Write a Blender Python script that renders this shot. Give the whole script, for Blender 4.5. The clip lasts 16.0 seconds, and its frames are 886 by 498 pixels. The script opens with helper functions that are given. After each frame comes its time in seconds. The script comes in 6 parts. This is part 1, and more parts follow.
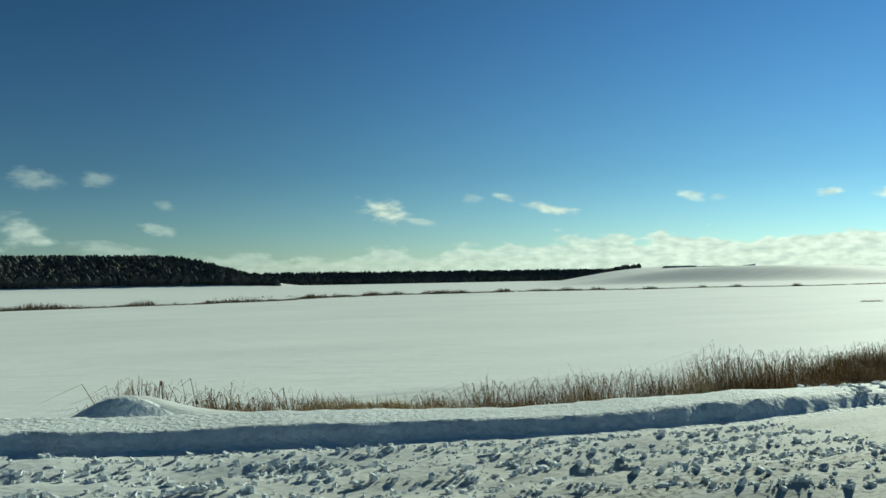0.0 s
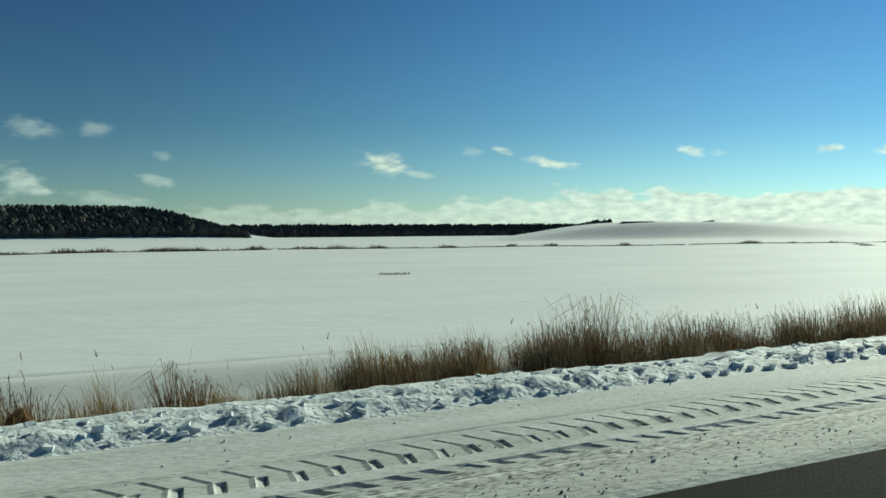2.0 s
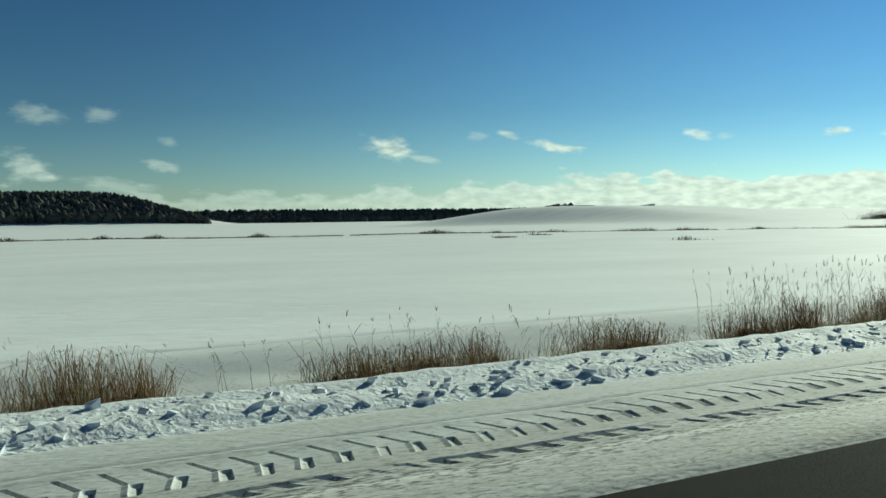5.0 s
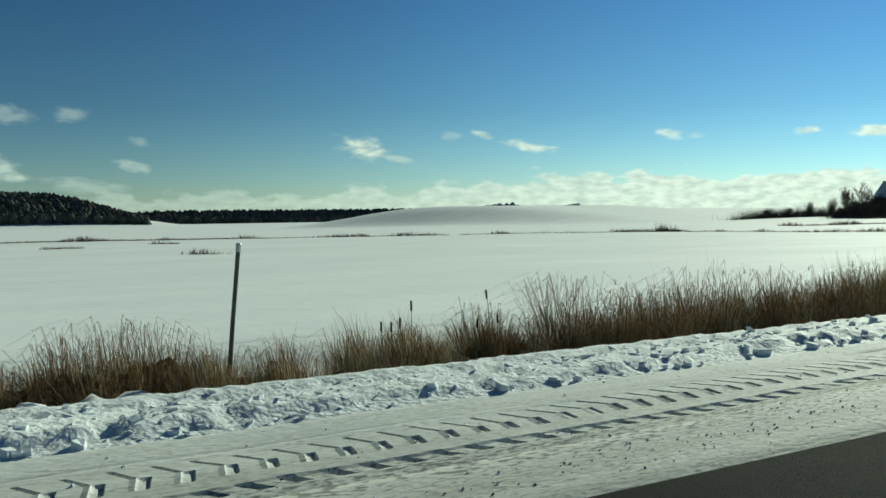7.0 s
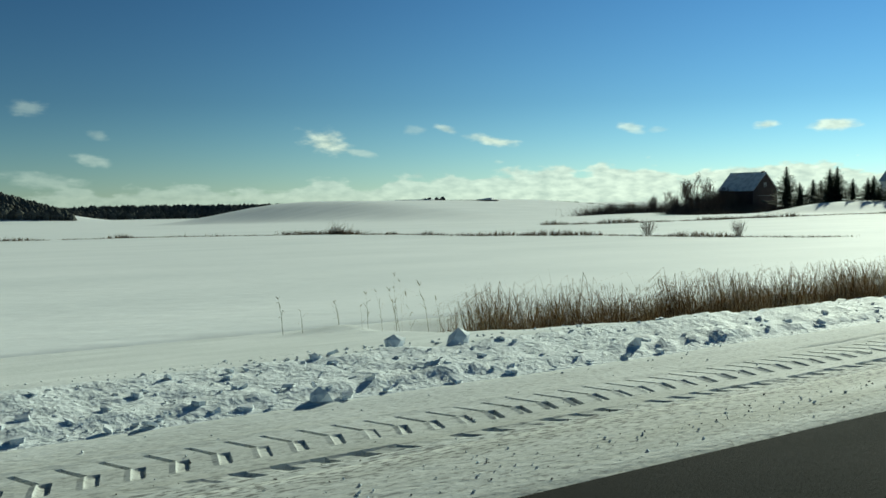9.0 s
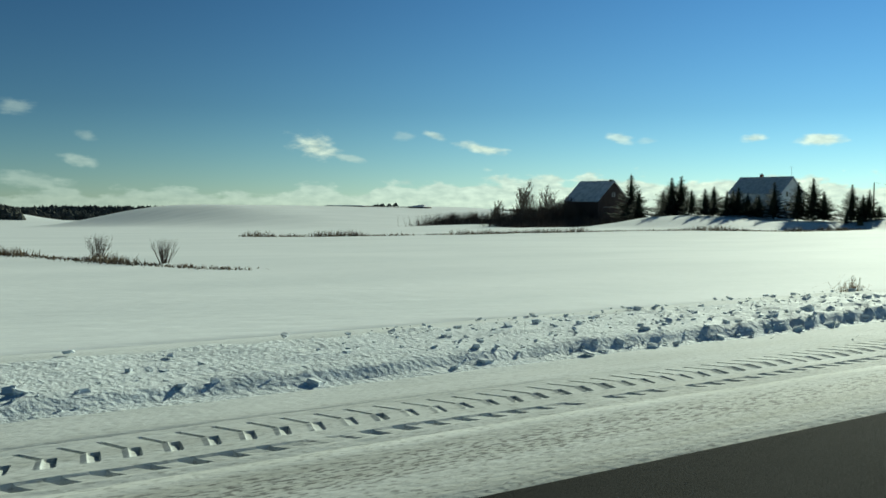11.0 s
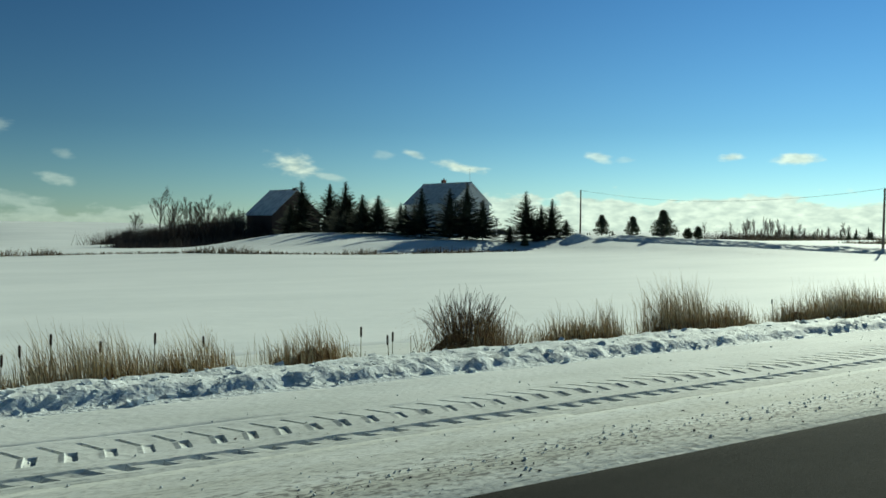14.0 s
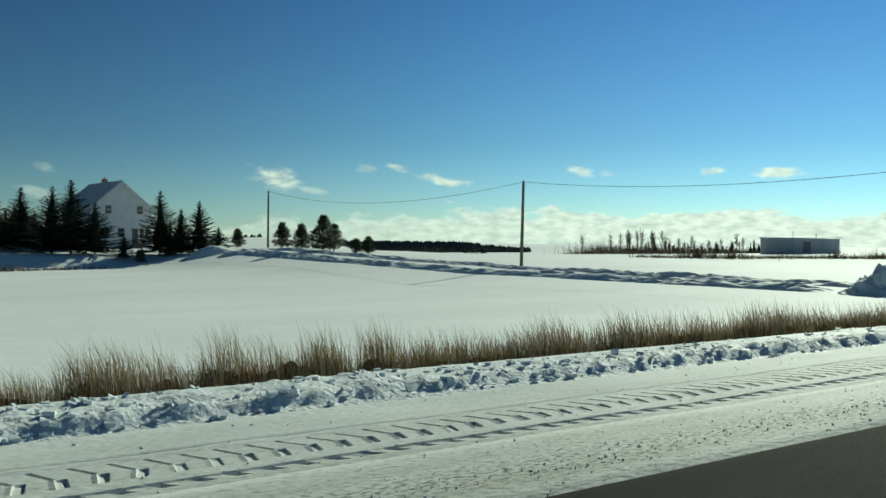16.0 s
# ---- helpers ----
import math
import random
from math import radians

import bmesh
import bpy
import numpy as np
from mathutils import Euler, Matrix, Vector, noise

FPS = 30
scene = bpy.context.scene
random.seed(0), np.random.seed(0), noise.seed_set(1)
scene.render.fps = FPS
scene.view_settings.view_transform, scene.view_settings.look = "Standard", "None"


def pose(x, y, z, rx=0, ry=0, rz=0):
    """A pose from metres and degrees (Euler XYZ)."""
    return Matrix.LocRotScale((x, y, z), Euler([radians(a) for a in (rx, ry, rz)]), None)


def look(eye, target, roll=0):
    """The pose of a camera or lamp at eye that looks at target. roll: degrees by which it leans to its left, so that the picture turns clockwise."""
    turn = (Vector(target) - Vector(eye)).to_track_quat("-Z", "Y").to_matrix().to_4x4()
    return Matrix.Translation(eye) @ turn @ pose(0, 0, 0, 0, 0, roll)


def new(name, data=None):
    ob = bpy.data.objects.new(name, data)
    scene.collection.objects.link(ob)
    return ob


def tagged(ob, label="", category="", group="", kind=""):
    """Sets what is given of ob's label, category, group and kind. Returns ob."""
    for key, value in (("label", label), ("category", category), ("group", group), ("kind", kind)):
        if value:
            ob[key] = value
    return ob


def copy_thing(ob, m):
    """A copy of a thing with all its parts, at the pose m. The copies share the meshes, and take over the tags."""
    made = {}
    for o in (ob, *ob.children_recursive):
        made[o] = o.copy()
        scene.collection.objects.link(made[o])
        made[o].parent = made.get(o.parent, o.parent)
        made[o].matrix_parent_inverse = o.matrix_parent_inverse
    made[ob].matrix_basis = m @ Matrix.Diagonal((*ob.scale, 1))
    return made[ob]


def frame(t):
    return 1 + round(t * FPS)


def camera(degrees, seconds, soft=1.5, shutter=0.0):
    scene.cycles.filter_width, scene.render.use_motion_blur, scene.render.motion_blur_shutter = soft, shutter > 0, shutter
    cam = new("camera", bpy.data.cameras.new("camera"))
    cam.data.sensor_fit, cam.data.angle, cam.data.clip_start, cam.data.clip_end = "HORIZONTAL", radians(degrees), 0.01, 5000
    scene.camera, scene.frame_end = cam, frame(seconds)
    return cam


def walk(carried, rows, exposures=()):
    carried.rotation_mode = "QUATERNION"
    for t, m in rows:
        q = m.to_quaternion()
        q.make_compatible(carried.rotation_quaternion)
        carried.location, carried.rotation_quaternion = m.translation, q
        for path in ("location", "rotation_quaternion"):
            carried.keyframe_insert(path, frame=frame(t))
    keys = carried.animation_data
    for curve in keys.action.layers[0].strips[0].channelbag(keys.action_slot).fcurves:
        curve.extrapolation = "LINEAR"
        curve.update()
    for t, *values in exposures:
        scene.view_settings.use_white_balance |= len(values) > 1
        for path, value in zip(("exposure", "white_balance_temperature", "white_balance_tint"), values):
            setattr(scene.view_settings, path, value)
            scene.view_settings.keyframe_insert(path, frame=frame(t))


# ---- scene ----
cam = camera(49.47, 16.0, soft=1.6)
PATH = [
    (0.0, pose(0.000, 0.0, 1.35, 91.108, 0.551, -31.058)),
    (0.5, pose(12.294, 0.0, 1.35, 89.203, 0.673, -30.985)),
    (1.0, pose(24.614, 0.0, 1.35, 88.703, 0.416, -31.240)),
    (1.5, pose(36.961, 0.0, 1.35, 88.912, -0.126, -31.437)),
    (2.0, pose(49.335, 0.0, 1.35, 88.329, -0.006, -31.126)),
    (2.5, pose(61.735, 0.0, 1.35, 88.286, 0.185, -31.061)),
    (3.0, pose(74.162, 0.0, 1.35, 87.982, -0.415, -30.638)),
    (5.5, pose(136.698, 0.0, 1.35, 87.038, 0.610, -31.213)),
    (6.0, pose(149.286, 0.0, 1.35, 85.897, 0.865, -32.116)),
    (6.5, pose(161.900, 0.0, 1.35, 86.168, 0.707, -32.835)),
    (7.0, pose(174.541, 0.0, 1.35, 87.384, 0.373, -32.361)),
    (7.5, pose(187.208, 0.0, 1.35, 88.251, 0.703, -32.346)),
    (8.0, pose(199.902, 0.0, 1.35, 88.163, 0.513, -32.698)),
    (8.5, pose(212.623, 0.0, 1.35, 87.489, 0.365, -33.629)),
    (9.0, pose(225.371, 0.0, 1.35, 87.021, 0.520, -34.529)),
    (11.5, pose(289.510, 0.0, 1.35, 87.481, -0.715, -35.289)),
    (12.0, pose(302.417, 0.0, 1.35, 87.363, -0.169, -35.312)),
    (12.5, pose(315.352, 0.0, 1.35, 88.051, -0.180, -35.688)),
    (13.0, pose(328.313, 0.0, 1.35, 88.708, -0.437, -35.808)),
    (13.5, pose(341.301, 0.0, 1.35, 88.539, -0.631, -36.325)),
    (14.0, pose(354.316, 0.0, 1.35, 88.554, -0.650, -36.453)),
    (14.5, pose(367.357, 0.0, 1.35, 89.115, -0.871, -36.422)),
    (15.0, pose(380.425, 0.0, 1.35, 89.400, -0.749, -36.499)),
    (15.5, pose(393.520, 0.0, 1.35, 89.361, -0.404, -36.971)),
    (16.0, pose(406.642, 0.0, 1.35, 89.369, -0.598, -37.456)),
]
walk(cam, PATH, exposures=[(0.0, 0.08, 6570, -17), (16.0, 0.08, 6570, -17)])

# ---- world, sun ----
SUN_AZ, SUN_EL = 63.0, 21.0          # degrees from +Y towards +X, and above the horizon
world = bpy.data.worlds.new("winter_sky")
scene.world = world
world.use_nodes = True
wt = world.node_tree
W_OUT = wt.nodes["Background"]
W_OUT.inputs[1].default_value = 0.055


def wmath(op, a, b=None, c=None):
    n = wt.nodes.new("ShaderNodeMath")
    n.operation = op
    for i, v in enumerate((a, b, c)):
        if v is None:
            continue
        if isinstance(v, (int, float)):
            n.inputs[i].default_value = v
        else:
            wt.links.new(v, n.inputs[i])
    return n.outputs[0]


def wstep(v, lo, hi, top=1.0):
    n = wt.nodes.new("ShaderNodeMapRange")
    n.interpolation_type = "SMOOTHSTEP"
    wt.links.new(v, n.inputs[0])
    n.inputs[1].default_value, n.inputs[2].default_value, n.inputs[3].default_value, n.inputs[4].default_value = lo, hi, 0, top
    return n.outputs[0]


sky = wt.nodes.new("ShaderNodeTexSky")
sky.sky_type = "NISHITA"
sky.sun_disc = False
sky.sun_elevation, sky.sun_rotation = radians(SUN_EL), radians(SUN_AZ + 12)
sky.altitude, sky.air_density, sky.dust_density, sky.ozone_density = 1500, 1.0, 0.0, 4.0
coord = wt.nodes.new("ShaderNodeTexCoord")
sep = wt.nodes.new("ShaderNodeSeparateXYZ")
wt.links.new(coord.outputs["Generated"], sep.inputs[0])
AZ = wmath("MULTIPLY", wmath("ARCTAN2", sep.outputs[0], sep.outputs[1]), 180 / math.pi)
EL = wmath("MULTIPLY", wmath("ARCSINE", sep.outputs[2]), 180 / math.pi)
comb = wt.nodes.new("ShaderNodeCombineXYZ")
wt.links.new(AZ, comb.inputs[0])
wt.links.new(wmath("MULTIPLY", EL, 2.6), comb.inputs[1])


def wnoise(scale, detail, rough=0.6):
    n = wt.nodes.new("ShaderNodeTexNoise")
    n.noise_dimensions = "2D"
    n.inputs["Scale"].default_value, n.inputs["Detail"].default_value, n.inputs["Roughness"].default_value = scale, detail, rough
    wt.links.new(comb.outputs[0], n.inputs["Vector"])
    return n.outputs[0]


puff, curl = wnoise(0.38, 5, 0.5), wnoise(1.1, 4, 0.5)
rag = wmath("ADD", wmath("MULTIPLY", puff, 0.75), wmath("MULTIPLY", curl, 0.5))


def cloud(az, el, w, h, strength, slope=0.0, edge=0.34):
    w, h = w * 2.0, h * 2.3
    du = wmath("DIVIDE", wmath("SUBTRACT", AZ, az), w)
    lift = wmath("MULTIPLY", wmath("SUBTRACT", AZ, az), slope)
    dv = wmath("DIVIDE", wmath("ADD", wmath("SUBTRACT", EL, el), lift), h)
    r = wmath("SQRT", wmath("ADD", wmath("MULTIPLY", du, du), wmath("MULTIPLY", dv, dv)))
    return wstep(wmath("ADD", wmath("SUBTRACT", 0.42, r), rag), 0.55 - edge / 2, 0.55 + edge, strength)


cover = None
for spec in ((27.7, 3.35, 1.35, 0.55, 1.0, 0.16), (29.6, 2.75, 1.0, 0.2, 0.45, 0.2), (37.4, 3.45, 1.5, 0.26, 0.95, 0.22), (34.7, 4.15, 0.7, 0.18, 0.6, 0.25),
             (45.5, 4.1, 0.75, 0.24, 0.6, 0.15), (47.2, 3.9, 0.6, 0.14, 0.25, 0.0), (53.1, 4.0, 0.75, 0.2, 0.75, -0.1), (56.6, 3.9, 1.2, 0.28, 0.9, 0.0),
             (14.7, 2.3, 0.9, 0.3, 0.5, 0.15), (14.9, 3.7, 0.6, 0.22, 0.3, 0.1), (7.6, 2.2, 1.2, 0.6, 0.7, 0.2), (7.9, 5.1, 1.2, 0.45, 0.35, 0.1),
             (11.3, 5.15, 1.0, 0.35, 0.35, 0.1), (12.4, 1.1, 2.0, 0.4, 0.4, 0.1), (32.9, 4.1, 0.6, 0.2, 0.25, 0.0)):
    one = cloud(*spec)
    cover = one if cover is None else wmath("MAXIMUM", cover, one)
# the long bank of cumulus low over the horizon, higher towards the sun
reach = wmath("ADD", 0.65, wmath("MULTIPLY", wstep(AZ, 20, 44), 1.1))
bank = wmath("SUBTRACT", wmath("ADD", reach, wmath("MULTIPLY", wmath("SUBTRACT", puff, 0.5), 2.6)), wmath("SUBTRACT", EL, wmath("MULTIPLY", curl, 0.35)))
bank = wstep(bank, 0.05, 0.5, 1.0)
cover = wmath("MAXIMUM", cover, wmath("MULTIPLY", bank, wmath("ADD", 0.45, wmath("MULTIPLY", wstep(AZ, 16, 50), 0.5))))
body = wmath("ADD", 0.55, wmath("MULTIPLY", wmath("SUBTRACT", curl, 0.38), 1.0))
lit = wmath("MULTIPLY", body, wmath("ADD", 0.55, wmath("MULTIPLY", wstep(AZ, 5, 60), 0.5)))
tone = wt.nodes.new("ShaderNodeMix")
tone.data_type = "RGBA"
tone.inputs["A"].default_value, tone.inputs["B"].default_value = (5.0, 6.2, 6.8, 1), (18.0, 18.4, 17.4, 1)
wt.links.new(lit, tone.inputs["Factor"])
grade = wt.nodes.new("ShaderNodeMix")
grade.data_type, grade.blend_type = "RGBA", "MULTIPLY"
grade.inputs["Factor"].default_value = 1.0
clear = wt.nodes.new("ShaderNodeValToRGB")
for at, tint in ((0.0, (0.84, 0.95, 1.06, 1)), (0.07, (0.55, 0.68, 0.83, 1)), (0.18, (0.42, 0.57, 0.78, 1))):
    spot = clear.color_ramp.elements[0] if at == 0.0 else clear.color_ramp.elements.new(at)
    spot.color = tint
clear.color_ramp.elements.new(0.3).color = (0.40, 0.47, 0.52, 1)
clear.color_ramp.elements[-1].color = (0.23, 0.30, 0.33, 1)
wt.links.new(wmath("DIVIDE", EL, 80.0), clear.inputs[0])
sunward = wt.nodes.new("ShaderNodeVectorMath")
sunward.operation = "SCALE"
wt.links.new(sky.outputs[0], sunward.inputs[0])
wt.links.new(wmath("ADD", 0.98, wmath("MULTIPLY", wstep(AZ, 8, 66), 1.05)), sunward.inputs["Scale"])
wt.links.new(sunward.outputs[0], grade.inputs["A"])
wt.links.new(clear.outputs[0], grade.inputs["B"])
over = wt.nodes.new("ShaderNodeMix")
over.data_type = "RGBA"
wt.links.new(cover, over.inputs["Factor"])
wt.links.new(grade.outputs["Result"], over.inputs["A"])
wt.links.new(tone.outputs["Result"], over.inputs["B"])
wt.links.new(over.outputs["Result"], W_OUT.inputs[0])

sun = new("sun", bpy.data.lights.new("sun", "SUN"))
sun.data.energy, sun.data.angle, sun.data.color = 5.0, radians(0.55), (1.0, 0.95, 0.86)
saz, sel = radians(SUN_AZ), radians(SUN_EL)
SUN_WAY = Vector((math.sin(saz) * math.cos(sel), math.cos(saz) * math.cos(sel), math.sin(sel)))
sun.matrix_world = look((0, 0, 50), Vector((0, 0, 50)) - SUN_WAY)


# ---- materials ----
def material(name, colour, rough=0.8, colour2=None, scale=4.0, stretch=(1, 1, 1), bump=0.0, bump_scale=30.0, spread=(0.35, 0.65), vary=0.0, metal=0.0, detail=5.0, spec=0.3, coat=None):
    """A procedural surface: two colours mixed by noise, a relief, and a change of tone from piece to piece."""
    m = bpy.data.materials.new(name)
    m.use_nodes = True
    t = m.node_tree
    b = t.nodes["Principled BSDF"]
    b.inputs["Roughness"].default_value, b.inputs["Metallic"].default_value = rough, metal
    b.inputs["Specular IOR Level"].default_value = spec
    c2 = colour2 or tuple(v * 0.8 for v in colour)
    geo = t.nodes.new("ShaderNodeNewGeometry")
    mp = t.nodes.new("ShaderNodeMapping")
    mp.inputs["Scale"].default_value = stretch
    t.links.new(geo.outputs["Position"], mp.inputs["Vector"])
    n = t.nodes.new("ShaderNodeTexNoise")
    n.inputs["Scale"].default_value, n.inputs["Detail"].default_value = scale, detail
    t.links.new(mp.outputs[0], n.inputs["Vector"])
    r = t.nodes.new("ShaderNodeMapRange")
    r.inputs[1].default_value, r.inputs[2].default_value = spread
    t.links.new(n.outputs[0], r.inputs[0])
    mix = t.nodes.new("ShaderNodeMix")
    mix.data_type = "RGBA"
    mix.inputs["A"].default_value, mix.inputs["B"].default_value = (*colour, 1), (*c2, 1)
    t.links.new(r.outputs[0], mix.inputs["Factor"])
    last = mix.outputs["Result"]
    if vary:
        hs = t.nodes.new("ShaderNodeHueSaturation")
        mr = t.nodes.new("ShaderNodeMapRange")
        mr.inputs[3].default_value, mr.inputs[4].default_value = 1 - vary, 1 + vary
        t.links.new(geo.outputs["Random Per Island"], mr.inputs[0])
        t.links.new(mr.outputs[0], hs.inputs["Value"])
        t.links.new(last, hs.inputs["Color"])
        last = hs.outputs[0]
    t.links.new(last, b.inputs["Base Color"])
    if bump:
        n2 = t.nodes.new("ShaderNodeTexNoise")
        n2.inputs["Scale"].default_value, n2.inputs["Detail"].default_value = bump_scale, 6
        t.links.new(mp.outputs[0], n2.inputs["Vector"])
        bp = t.nodes.new("ShaderNodeBump")
        bp.inputs["Strength"].default_value, bp.inputs["Distance"].default_value = 1.0, bump
        t.links.new(n2.outputs[0], bp.inputs["Height"])
        t.links.new(bp.outputs[0], b.inputs["Normal"])
    return m


SNOW_FIELD = material("field_snow", (0.79, 0.81, 0.815), 0.8, (0.66, 0.69, 0.70), 0.16, (0.45, 1.0, 1.0), 0.06, 1.6, spread=(0.25, 0.85), spec=0.07, detail=9.0)
SNOW_BANK = material("ploughed_snow", (0.78, 0.81, 0.82), 0.65, (0.64, 0.67, 0.68), 5.0, bump=0.008, bump_scale=22, vary=0.05, spec=0.03)
BANK_CRUST = material("broken_snow_crust", (0.73, 0.76, 0.77), 0.7, (0.50, 0.545, 0.55), 17.0, bump=0.024, bump_scale=18, spread=(0.45, 0.78), spec=0.05)
ASPHALT = material("asphalt", (0.014, 0.0145, 0.014), 0.95, (0.022, 0.022, 0.021), 1.2, (0.3, 1, 1), 0.006, 160, spec=0.03)
STRAW = material("straw", (0.50, 0.41, 0.25), 0.8, (0.38, 0.29, 0.16), 6, vary=0.3)
MAT = material("matted_sedge", (0.26, 0.15, 0.065), 0.95, (0.11, 0.065, 0.03), 9, (2.5, 2.5, 0.35), 0.06, 16, spec=0.05)
STRAW_MAT = material("matted_straw", (0.33, 0.21, 0.10), 0.95, (0.17, 0.10, 0.045), 9, (2.5, 2.5, 0.35), 0.06, 16, spec=0.05)
SEDGE = material("sedge", (0.32, 0.195, 0.085), 0.85, (0.18, 0.115, 0.05), 5, vary=0.35)
DITCH_GRASS = material("ditch_grass", (0.13, 0.095, 0.06), 0.9, (0.22, 0.16, 0.10), 1.5, vary=0.4)
REED = material("reed", (0.38, 0.33, 0.22), 0.8, (0.25, 0.22, 0.15), 6, vary=0.35)
PLUME = material("plume", (0.42, 0.36, 0.26), 0.9, (0.3, 0.25, 0.17), 9, vary=0.3)
CATTAIL = material("cattail_head", (0.03, 0.02, 0.013), 0.9, (0.05, 0.03, 0.018), 40, bump=0.002, bump_scale=200)
BARK = material("bark", (0.10, 0.085, 0.07), 0.9, (0.16, 0.14, 0.12), 8, (1, 1, 0.3), 0.01, 40)
TWIG = material("twig", (0.075, 0.056, 0.045), 0.95, (0.13, 0.10, 0.08), 6, vary=0.3)
NEEDLE = material("spruce_needles", (0.035, 0.048, 0.035), 0.9, (0.065, 0.07, 0.045), 2.0, vary=0.35, spec=0.1)
PINE = material("pine_needles", (0.05, 0.07, 0.035), 0.75, (0.1, 0.1, 0.05), 2.0, vary=0.35)
# far forest is paler than the near needles: distance haze mixed into its colour
HAZED_CONIFER = material("hazed_conifers", (0.075, 0.08, 0.072), 1.0, (0.105, 0.10, 0.085), 0.02, vary=0.25, spec=0.0)
POST_WOOD = material("weathered_post", (0.05, 0.06, 0.05), 0.8, (0.1, 0.1, 0.09), 10, (1, 1, 0.2), 0.004, 60)
POLE_WOOD = material("pole_wood", (0.12, 0.10, 0.08), 0.85, (0.18, 0.15, 0.12), 6, (1, 1, 0.15), 0.006, 40)
WIRE = material("wire", (0.04, 0.04, 0.045), 0.6)
SIDING = material("white_siding", (0.74, 0.75, 0.75), 0.6, (0.66, 0.68, 0.69), 1.2, bump=0.002, bump_scale=20)
BARN_WOOD = material("barn_boards", (0.06, 0.04, 0.035), 0.85, (0.1, 0.07, 0.06), 3, (4, 4, 0.2), 0.006, 20)
ROOF = material("roof_shingle", (0.68, 0.70, 0.73), 0.7, (0.5, 0.52, 0.55), 1.6, bump=0.004, bump_scale=25)
TRIM = material("white_trim", (0.78, 0.78, 0.77), 0.5, (0.7, 0.7, 0.7), 3)
GLASS = material("window_glass", (0.03, 0.035, 0.04), 0.08, (0.04, 0.045, 0.05), 2, spec=0.6)
DOOR_PAINT = material("door_paint", (0.10, 0.09, 0.09), 0.5, (0.13, 0.12, 0.12), 4)
BRICK = material("chimney_brick", (0.2, 0.1, 0.08), 0.85, (0.14, 0.08, 0.07), 6, bump=0.004, bump_scale=20)
STEEL = material("galvanised_steel", (0.45, 0.46, 0.47), 0.45, (0.36, 0.37, 0.38), 6, metal=0.8)
METAL_WALL = material("grey_cladding", (0.42, 0.44, 0.46), 0.6, (0.35, 0.37, 0.40), 1.5, (1, 1, 0.2))
MUD = material("dirty_ice", (0.1, 0.09, 0.08), 0.8, (0.2, 0.19, 0.17), 10, bump=0.005)


